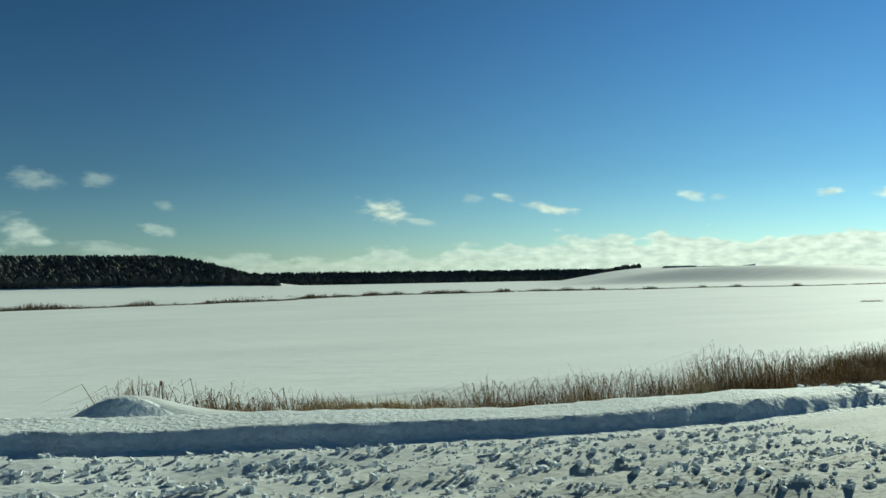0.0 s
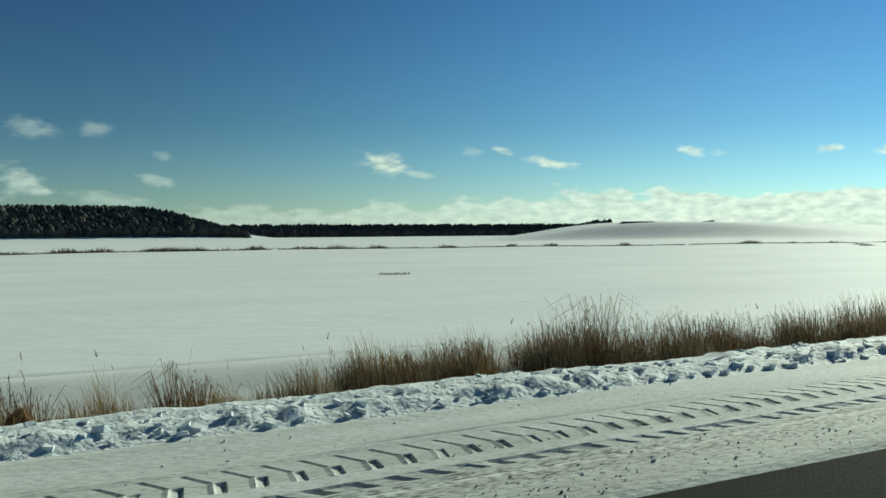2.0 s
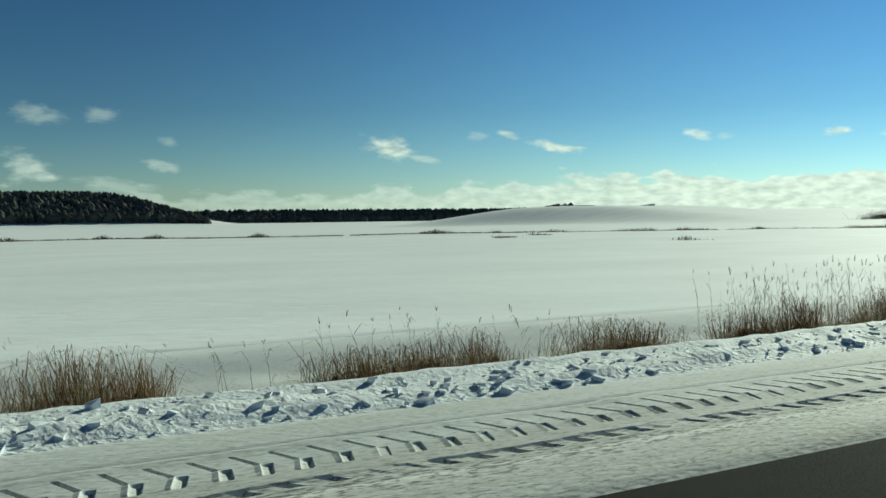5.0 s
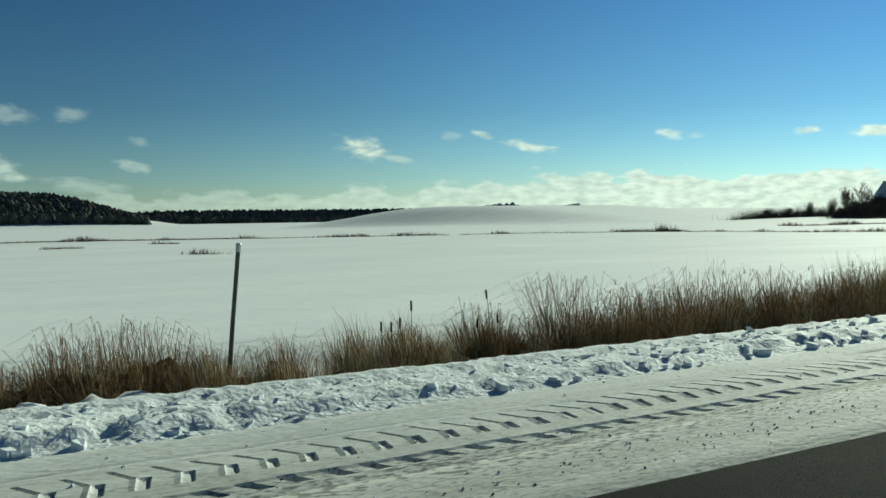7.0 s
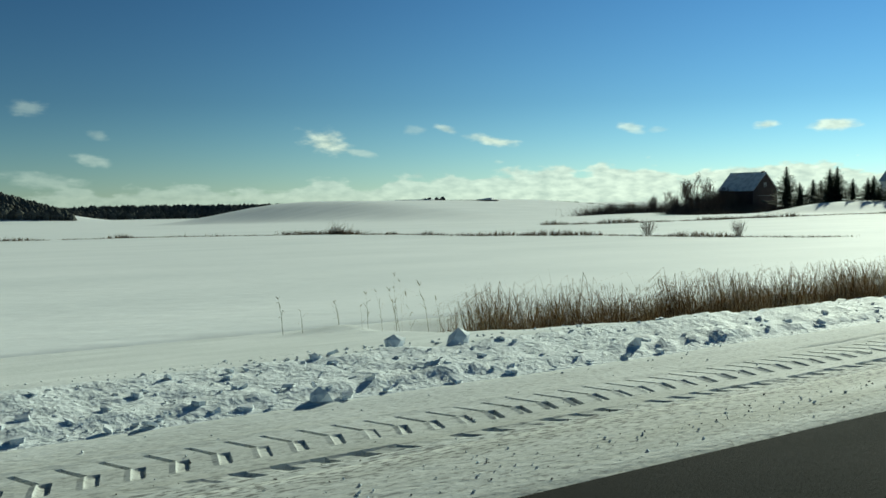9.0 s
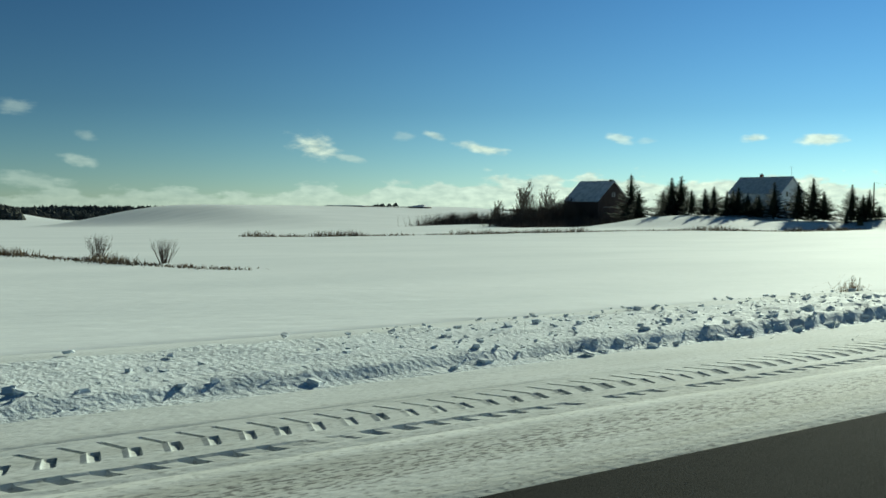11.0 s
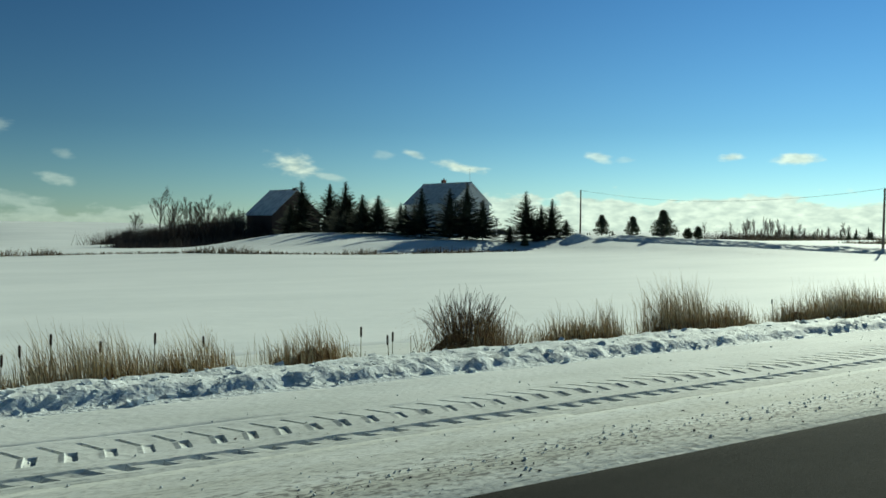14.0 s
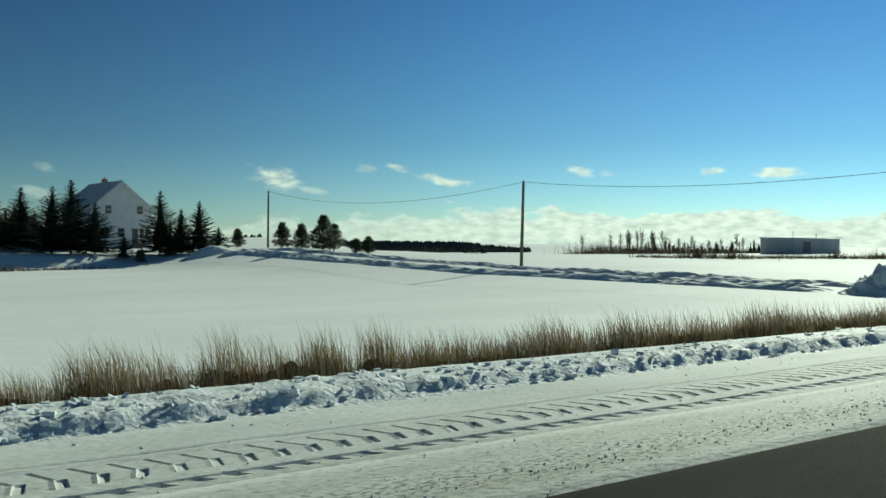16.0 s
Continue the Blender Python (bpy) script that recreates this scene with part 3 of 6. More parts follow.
def build_verge():
    xs = step_line(((-4, 0.2), (50, 0.27), (91, 0.5), (132, 0.22), (246, 0.5), (285, 0.3), (440, 0.3)))
    inner = step_line(((1.6, 0.16), (3.0, 0.08), (4.2, 0.08)))
    # the strip leaves room for the finer tyre-track strip, under which it dips
    ys = np.concatenate([inner, step_line(((4.26, 0.12), (6.0, 0.1), (8.6, 0.2), (11.0, 0.16), (15.2, 0.3), (17.6, 0.3)))])
    X, Y = np.meshgrid(xs, ys, indexing="ij")
    Z = verge(X, Y)
    c = np.interp(X, EDGE_X, RUT_Y) + 0.10 * np.sin(X / 23.0)
    Z = Z - 0.14 * (Y - c > -0.52) * (Y - c < 0.28) * (X > 21) * (X < 436)
    D = Y - foot(X)
    Z = Z - 0.12 * smooth(D, -0.05, 0.1) * (1 - smooth(D, 1.5, 1.7)) * (X > -2) * (X < 437)
    Z = Z - 0.5 * smooth(Y, 16.8, 17.6)
    me = mesh_of("shoulder", np.stack([X, Y, Z], -1).reshape(-1, 3), [grid_faces(len(xs), len(ys))], SNOW_VERGE, True)
    tagged(new("shoulder", me), "snowy hard shoulder with ploughed bank and drifted ditch", "shoulder", kind="structure")
    xs = step_line(((-3.0, 0.065), (91, 0.2), (132, 0.065), (246, 0.2), (285, 0.065), (438.0, 0.065)))
    ds = np.linspace(-0.16, 1.8, 34)
    X, D = np.meshgrid(xs, ds, indexing="ij")
    Y = foot(X) + D
    inside = smooth(D, -0.08, 0.05) * (1 - smooth(D, crest(X) + 0.1, crest(X) + 0.5)) * (1 - 0.85 * (X < 9))
    chip = smooth(fbm(X / 0.11, Y / 0.085, 2), -0.02, 0.05) * (0.4 + 0.6 * vnoise(X / 0.4, Y / 0.4))
    lumps = smooth(fbm(X / 0.15 + 9, Y / 0.12, 2), 0.05, 0.14) * (1 - smooth(D, 0.25, 0.6)) * np.clip(2.2 * vnoise(X / 1.6 + 40, X * 0 + 3) - 0.5, 0, 1)
    Z = verge(X, Y) + 0.008 + inside * (0.018 * chip + 0.014 * fbm(X / 0.07, Y / 0.06, 1) + 0.038 * lumps)
    Z = Z - 0.014 * (1 - smooth(D, -0.16, -0.06)) - 0.08 * smooth(D, 1.7, 1.8)
    me = mesh_of("snowbank", np.stack([X, Y, Z], -1).reshape(-1, 3), [grid_faces(len(xs), len(ds))], BANK_CRUST, True)
    tagged(new("snowbank", me), "low ploughed snowbank of broken crusts along the shoulder", "snowbank", kind="structure")
    build_track()


def build_track():
    """The print of a tractor tyre: a grid sheared along its lugs, with narrow far lugs, ramped middle ones and worn near ones."""
    pitch = 0.218
    cells = np.arange(int(20 / pitch), int(437 / pitch))
    fine = np.array((0.0, 0.03, 0.15, 0.19, 0.24, 0.32, 0.44, 0.49, 0.76))
    phase = np.tile(fine, len(cells))
    xs = np.repeat(cells, len(fine)) * pitch + phase * pitch
    us = np.array((-0.60, -0.47, -0.43, -0.41, -0.31, -0.29, -0.21, -0.125, -0.105, 0.05, 0.065, 0.08, 0.25, 0.275, 0.34, 0.44))
    shear = np.interp(us, (-0.43, -0.29, -0.12, 0.075, 0.29), (0.036, -0.06, -0.06, 0.0, -0.09))
    U, P, C = (np.broadcast_to(v, (len(xs), len(us))) for v in (us[None], phase[:, None], np.repeat(cells, len(fine))[:, None]))
    X = xs[:, None] + shear[None] + 0.03 * fbm(xs[:, None] / 0.33, us[None] / 0.12 + 70, 2)
    Y = np.interp(X, EDGE_X, RUT_Y) + 0.10 * np.sin(X / 23.0) + U

    def worn(seed):
        return vnoise(C * 0.73 + seed, C * 0.0 + seed * 1.7)

    def within(lo, hi):
        return (U > lo) & (U < hi)

    far = within(0.07, 0.26) * np.isin(P, fine[1:3])
    ramp = np.interp(P, (0.15, 0.24, 0.44, 0.49), (0.0, 0.5, 1.0, 0.0))
    mid = within(-0.11, 0.06) * ramp * np.interp(U, (-0.11, 0.06), (0.6, 1.0))
    mid = mid - 0.35 * within(-0.11, 0.06) * np.interp(P, (0.0, 0.15, 0.19), (0.0, 1.0, 0.0))
    near = within(-0.42, -0.30) * np.where(np.isin(P, fine[1:6]), 1.0, 0.3)
    faint = np.clip(1.9 * worn(4.5) - 0.2 + 0.5 * smooth(X, 330, 350), 0, 1.1)
    press = 0.04 * far * np.clip(0.5 + 0.7 * worn(1.5), 0, 1.1) + 0.024 * mid * np.clip(0.3 + 1.1 * worn(7.5), 0, 1.1) + 0.036 * near * faint
    press = press + 0.006 * within(-0.45, 0.31)
    Z = verge(X, Y) + 0.006 - (press - 0.007 * fbm(X / 0.2, Y / 0.1, 2)) * smooth(X, 22, 30) - 0.012 * ((U < -0.55) | (U > 0.4))
    me = mesh_of("tyre_track", np.stack([X, Y, Z], -1).reshape(-1, 3), [grid_faces(len(xs), len(us))], SNOW_VERGE, False)
    tagged(new("tyre_track", me), "tractor tyre track with chevron lugs pressed into snow", "tyre track", kind="stuff")


build_ground()
build_road()
build_verge()

# ---- loose snow ----
ICO = bmesh.new()
bmesh.ops.create_icosphere(ICO, subdivisions=1, radius=1.0)
ICO_V = np.array([v.co[:] for v in ICO.verts])
ICO_F = np.array([[v.index for v in f.verts] for f in ICO.faces])
ICO.free()


OCT_V = np.array([(1, 0, 0), (-1, 0, 0), (0, 1, 0), (0, -1, 0), (0, 0, 1), (0, 0, -1)], dtype=float)
OCT_F = np.array([(0, 2, 4), (2, 1, 4), (1, 3, 4), (3, 0, 4), (2, 0, 5), (1, 2, 5), (3, 1, 5), (0, 3, 5)])


BOX_V = np.array([(x, y, z) for x in (-0.8, 0.8) for y in (-0.8, 0.8) for z in (-0.8, 0.8)])
BOX_F = np.array([(0, 1, 3), (0, 3, 2), (4, 6, 7), (4, 7, 5), (0, 4, 5), (0, 5, 1), (2, 3, 7), (2, 7, 6), (0, 2, 6), (0, 6, 4), (1, 5, 7), (1, 7, 3)])


def clods(name, places, sizes, mat, label, seed, squash=0.75, shape=(ICO_V, ICO_F)):
    """Many broken lumps as one mesh."""
    rs = np.random.RandomState(seed)
    n = len(places)
    base_v, base_f = shape
    v = base_v[None] * rs.uniform(0.55, 1.25, (n, len(base_v), 3 if len(base_v) == 8 else 1))
    v = v * rs.uniform(0.7, 1.3, (n, 1, 3)) * np.array([1, 1, squash])
    a = rs.uniform(0, 6.28, n)
    c, s = np.cos(a)[:, None], np.sin(a)[:, None]
    v = np.stack([v[..., 0] * c - v[..., 1] * s, v[..., 0] * s + v[..., 1] * c, v[..., 2]], -1)
    tip = rs.normal(0, 0.22, (n, 1, 2))
    v[..., 2:] = v[..., 2:] + np.sum(v[..., :2] * tip, -1, keepdims=True)
    v = v * sizes[:, None, None] + places[:, None, :]
    f = base_f[None] + (np.arange(n) * len(base_v))[:, None, None]
    return tagged(new(name, mesh_of(name, v.reshape(-1, 3), [f.reshape(-1, 3)], mat)), label, name.replace("_", " "), kind="stuff")


def scatter_clods():
    rs = np.random.RandomState(3)
    n = 30000
    x = rs.uniform(8, 436, n)
    keep = fbm(x / 5.0, x * 0 + 70, 3) + rs.uniform(-0.3, 0.3, n) > -0.12
    x = x[keep]
    d = rs.uniform(0, 1, len(x)) ** 1.5 * (crest(x) + 0.25) - 0.08
    y = foot(x) + d
    size = 0.009 + 0.036 * rs.uniform(0, 1, len(x)) ** 3.0
    chunky = smooth(x, 282, 288) * (1 - smooth(x, 340, 350))
    big = rs.uniform(0, 1, len(x)) < 0.02 + (0.09 + 0.03 * chunky) * (d < 0.3 + 0.2 * chunky)
    size = np.where(big, rs.uniform(0.025, 0.06, len(x)) * (1 + 0.15 * chunky), size)
    z = verge(x, y) + np.where(big, 0.0, size * 0.25) + 0.015
    p = np.stack([x, y, z], -1)
    clods("snow_clods", p[big], size[big], SNOW_BANK, "broken lumps of ploughed snow along the bank", 5, 0.7, (BOX_V, BOX_F))
    clods("snow_fragments", p[~big], size[~big], SNOW_BANK, "small broken crusts of snow covering the bank", 4, 0.45, (BOX_V, BOX_F))
    # the trampled field entrances
    n = 6000
    x = np.concatenate([rs.uniform(147, 163, n // 2), rs.uniform(205, 234, n // 2)])
    y = foot(x) + 0.2 + 3.0 * rs.uniform(0, 1, n) ** 1.5
    size = 0.008 + 0.026 * rs.uniform(0, 1, n) ** 4
    clods("entrance_clods", np.stack([x, y, verge(x, y) + size * 0.3], -1), size, SNOW_BANK, "small snow crumbs strewn over the field entrance", 6, 0.6, (OCT_V, OCT_F))
    # churned wheel marks at the side road
    n = 6000
    x = -2.5 + 9 * rs.uniform(0, 1, n) ** 1.2
    y = foot(x) - 0.35 - 0.36 * rs.randint(0, 6, n) + rs.normal(0, 0.07, n)
    size = 0.006 + 0.02 * rs.uniform(0, 1, n) ** 3.0
    clods("churned_snow", np.stack([x, y, verge(x, y) + size * 0.3], -1), size, SNOW_BANK, "lumps thrown up by wheels at the side road", 7, 0.8, (BOX_V, BOX_F))
    # grit and ice crumbs by the asphalt
    n = 17000
    x = rs.uniform(-3, 434, n)
    x = x[(x < 91) | (x > 132) & (x < 246) | (x > 285)]
    n = len(x)
    lane = rs.uniform(0, 1, n)
    y = edge(x) + np.where(lane < 0.45, 0.28 + rs.normal(0, 0.10, n), 0.06 + np.abs(rs.normal(0, 0.75, n)))
    size = 0.003 + 0.008 * rs.uniform(0, 1, n) ** 4
    clods("ice_crumbs", np.stack([x, y, verge(x, y) + size * 0.4], -1), size, MUD, "dirty ice crumbs thrown onto the snowy shoulder", 8, shape=(OCT_V, OCT_F))
    n = 15000
    x = np.concatenate([rs.uniform(-3, 91, n // 6), rs.uniform(131, 246, n // 4), rs.uniform(285, 434, n - n // 4 - n // 6)])
    y = np.where(rs.uniform(0, 1, n) < 0.55, edge(x) + 0.36 + rs.normal(0, 0.09, n), edge(x) + 0.1 + rs.uniform(0, 1, n) ** 1.5 * (foot(x) - edge(x) + 0.2))
    size = 0.005 + 0.009 * rs.uniform(0, 1, n) ** 3
    clods("snow_crumbs", np.stack([x, y, verge(x, y) + size * 0.4], -1), size, SNOW_BANK, "small snow crumbs scattered over the shoulder", 9, shape=(OCT_V, OCT_F))


scatter_clods()


def lone_clod(x, y, size, seed):
    rs = np.random.RandomState(seed)
    v = ICO_V * rs.uniform(0.65, 1.2, (len(ICO_V), 1)) * size * np.array([1.2, 0.9, 0.8])
    ob = new("snow_lump", mesh_of("snow_lump", v, [ICO_F], SNOW_BANK))
    ob.location = (x, y, height(x, y) + size * 0.45)
    tagged(ob, "fallen lump of packed snow lying on the shoulder", "snow lump", "lumps on the shoulder")


for i, (x, y, s) in enumerate(((58.4, 5.45, 0.06), (333.9, 5.95, 0.07), (336.0, 6.25, 0.06), (338.9, 6.0, 0.06), (338.2, 6.3, 0.07), (228.2, 5.55, 0.08), (384.6, 6.2, 0.08), (388.5, 5.9, 0.06),
                               (318.8, 6.8, 0.12), (229.6, 6.9, 0.11), (230.2, 6.8, 0.12), (205.3, 6.3, 0.10), (208.9, 6.2, 0.12), (210.6, 6.4, 0.10), (37.2, 5.7, 0.13), (46.5, 5.8, 0.12))):
    lone_clod(x, y, s, 50 + i)


# ---- roadside plants ----
class Blades:
    """Collects bent blades, stalks and plumes, then makes one mesh of them."""

    def __init__(self):
        self.v, self.n = [], 0
        self.q, self.t = [], []

    def add(self, base, h, lean, width, droop=0.25, rs=None):
        n = len(base)
        a = rs.uniform(0, math.pi, n)
        side = np.stack([np.cos(a), np.sin(a), 0 * a], -1) * (width / 2)[:, None]
        up = np.zeros((n, 3))
        up[:, 2] = h
        out = np.zeros((n, 3))
        out[:, :2] = lean
        mid = base + up * (0.58 + 0.36 * droop) + out * 0.4
        rows = [base - side, base + side, mid - side * 0.8, mid + side * 0.8, base + up * (1 - droop) + out * 1.1]
        v = np.stack(rows, 1)
        i = self.n + np.arange(n)[:, None] * 5
        self.q.append(i + [0, 1, 3, 2])
        self.t.append(i + [2, 3, 4])
        self.v.append(v.reshape(-1, 3))
        self.n += n * 5

    def wisps(self, base, h, lean, width, rs):
        """Short blades, one triangle each."""
        n = len(base)
        a = rs.uniform(0, math.pi, n)
        side = np.stack([np.cos(a), np.sin(a), 0 * a], -1) * (width / 2)[:, None]
        tip = base.copy()
        tip[:, :2] += lean
        tip[:, 2] += h
        self.v.append(np.stack([base - side, base + side, tip], 1).reshape(-1, 3))
        self.t.append(self.n + np.arange(n)[:, None] * 3 + [0, 1, 2])
        self.n += n * 3

    def build(self, name, mat, label, category):
        me = mesh_of(name, np.concatenate(self.v), [np.concatenate(q) for q in (self.q, self.t) if q], mat)
        return tagged(new(name, me), label, category, kind="stuff")


sedge, straw, reed, plume = Blades(), Blades(), Blades(), Blades()
GR = np.random.RandomState(11)


def ground_at(x, y):
    return np.where(y < 16.6, verge(x, y), field(x, y))


class Mats:
    """Collects the dense, matted heart of the grass as low ragged ridges."""

    def __init__(self):
        self.v, self.f, self.n = [], [], 0

    def ridge(self, x0, x1, y0, y1, top, share):
        xs = np.linspace(x0 - 0.1, x1 + 0.1, max(6, int((x1 - x0) / 0.07)))
        qs = np.linspace(0, 1, 8)
        X, Q = np.meshgrid(xs, qs, indexing="ij")
        Y = y0 + (y1 - y0) * Q + 0.2 * fbm(X / 0.5, Q * 2, 2)
        ends = np.minimum(smooth(X, x0 - 0.1, x0 + 0.4), 1 - smooth(X, x1 - 0.4, x1 + 0.1))
        body = np.interp(Q, (0, 0.15, 0.45, 0.8, 1), (0, 0.75, 1.0, 0.7, 0))
        clump = np.clip(0.8 + 1.1 * fbm(X / 0.45, Q * 2 + x0, 3), 0.2, 1.2)
        G = ground_at(X, Y)
        h = np.maximum(0.02, top - G) * share
        Z = G - 0.05 + h * ends * body * clump + ends * body * 0.5 * h * fbm(X / 0.07, Q * 9, 2)
        self.v.append(np.stack([X, Y, Z], -1).reshape(-1, 3))
        self.f.append(grid_faces(len(xs), len(qs)) + self.n)
        self.n += X.size

    def build(self, name, mat, label, category):
        me = mesh_of(name, np.concatenate(self.v), [np.concatenate(self.f)], mat)
        return tagged(new(name, me), label, category, kind="stuff")


sedge_mat, straw_mat = Mats(), Mats()
WIND = np.array([-0.14, 0.0])      # the dry stems lean back along the road


def sway(n, h, spread):
    return (GR.normal(0, spread, (n, 2)) + WIND) * h[:, None]


def tussock(x, y, z, r, h, n, blades=None):
    """Arching leaves that spring from one foot, most of them bent over at the tip."""
    a, q = GR.uniform(0, 6.283, n), GR.uniform(0, 1, n) ** 0.6
    base = np.stack([x + np.cos(a) * r * 0.4 * q, y + np.sin(a) * r * 0.4 * q, z + 0 * a], -1)
    hh = h * GR.uniform(0.45, 1.05, n) * (1.1 - 0.45 * q)
    out = np.stack([np.cos(a), np.sin(a)], -1) * (1.35 * r * q * GR.uniform(0.5, 1.6, n))[:, None] + sway(n, hh, 0.2)
    kind = GR.uniform(0, 1, n)
    for pick, droop, tall_by, far in ((kind < 0.4, 0.5, 1.6, 1.5), ((kind >= 0.4) & (kind < 0.8), 0.3, 1.3, 1.1), (kind >= 0.8, 0.1, 1.05, 0.8)):
        (blades or sedge).add(base[pick], hh[pick] * tall_by, out[pick] * far, GR.uniform(0.004, 0.011, pick.sum()), droop, GR)


def rows_of(x0, x1, y, deep, top, n):
    """Places for n stems, gathered in tufts, with the height that each may reach under a ragged, rounded outline."""
    tufts = max(2, int((x1 - x0) * 6))
    tx, ty = GR.uniform(x0, x1, tufts), GR.normal(y, deep, tufts)
    k = GR.randint(0, tufts, n)
    loose = GR.uniform(0, 1, n) < 0.4
    x = np.where(loose, GR.uniform(x0, x1, n), tx[k] + GR.normal(0, 0.12, n))
    yy = np.where(loose, GR.normal(y, deep, n), ty[k] + GR.normal(0, 0.12, n))
    g = ground_at(x, yy)
    u = np.clip((x - x0) / (x1 - x0), 0.02, 0.98)
    edge_in = np.minimum(1.0, 0.55 + 0.45 * np.minimum(u, 1 - u) * (x1 - x0) / 0.35)
    reach = np.maximum(0.12, top - g) * edge_in * (1.1 + 1.3 * np.clip(fbm(x / 0.45, x * 0 + y, 3), -0.35, 0.2))
    return np.stack([x, yy, g - 0.04], -1), reach


def brown(x0, x1, y, top, rusty=0.62):
    """Dense rust-brown sedge in rounded clumps, matted below, with drooping leaf tips above."""
    x0, x1 = x0 - 0.08, x1 + 0.08
    top = top + 0.10 * (12 < x0 < 92) + 0.06 * (60 < x0 < 90) + 0.14 * (160 < x0 < 180) + 0.12 * (235 < x0 < 270)
    sedge_mat.ridge(x0, x1, y - 0.5, y + 0.4, top, 0.56)
    L = x1 - x0
    for _ in range(max(3, int(L * (17 if 184 < x0 < 250 else 10)))):
        x, yy = GR.uniform(x0 + 0.1, x1 - 0.1), GR.normal(y, 0.35)
        b, reach = rows_of(max(x0, x - 0.1), min(x1, x + 0.1), yy, 0.02, top, 2)
        tussock(x, yy, float(b[0, 2]), GR.uniform(0.28, 0.55), float(reach[0]) * GR.uniform(0.75, 1.3), int(GR.uniform(45, 85)), sedge if GR.uniform() < rusty else straw)
    n = int(L * 300)
    b, reach = rows_of(x0, x1, y, 0.4, top, n)
    hh = reach * GR.uniform(0.4, 1.35, n)
    sedge.add(b, hh, sway(n, hh, 0.45), GR.uniform(0.005, 0.011, n), 0.5, GR)
    n = int(L * 7)
    b, reach = rows_of(x0, x1, y, 0.4, top, n)
    hh = reach * GR.uniform(1.0, 1.35, n)
    reed.add(b, hh, sway(n, hh, 0.10), GR.uniform(0.004, 0.007, n), 0.08, GR)


def pale(x0, x1, y, top, foot_share=0.55):
    """Upright straw-coloured grass, browner and denser at its foot."""
    straw_mat.ridge(x0, x1, y - 0.3, y + 0.3, top, foot_share)
    top = top + 0.06 + 0.10 * (12 < x0 < 92)
    L = x1 - x0
    for per_m, lo, hi, spread, w, blades in ((260, 0.5, 1.3, 0.10, (0.005, 0.011), straw), (260, 0.4, 1.05, 0.15, (0.006, 0.012), straw), (200, 0.25, 0.8, 0.2, (0.006, 0.013), sedge), (34, 1.0, 1.45, 0.07, (0.004, 0.008), straw)):
        n = int(L * per_m)
        b, reach = rows_of(x0, x1, y, 0.25, top, n)
        hh = reach * GR.uniform(lo, hi, n)
        blades.add(b, hh, sway(n, hh, spread), GR.uniform(*w, n), 0.1, GR)


def mixed(x0, x1, y, top):
    """Tawny grass: sedge below, straw above."""
    brown(x0, x1, y, top - 0.08, 0.3)
    pale(x0, x1, y + 0.1, top + 0.02, 0.35)


def tall(x0, x1, y, top, per_m):
    """Thin single reeds with drooping leaves and a ragged plume."""
    n = max(2, int((x1 - x0) * per_m))
    x, yy = GR.uniform(x0, x1, n), GR.normal(y, 0.45, n)
    b = np.stack([x, yy, ground_at(x, yy) - 0.05], -1)
    hh = np.maximum(0.3, top - b[:, 2]) * GR.uniform(0.68, 1.02, n)
    ln = sway(n, hh, 0.07)
    reed.add(b, hh, ln, GR.uniform(0.006, 0.010, n), 0.04, GR)
    for s in (0.35, 0.55, 0.7):
        p = b.copy()
        p[:, 2] += hh * s
        p[:, :2] += ln * s ** 2
        reed.add(p, hh * GR.uniform(0.10, 0.22, n), GR.normal(0, 0.16, (n, 2)), GR.uniform(0.006, 0.012, n), 0.6, GR)
    p = b.copy()
    p[:, 2] += hh * 0.93
    p[:, :2] += ln * 0.9
    for _ in range(3):
        plume.add(p, hh * GR.uniform(0.06, 0.14, n), GR.normal(-0.05, 0.05, (n, 2)), GR.uniform(0.006, 0.013, n), 0.35, GR)


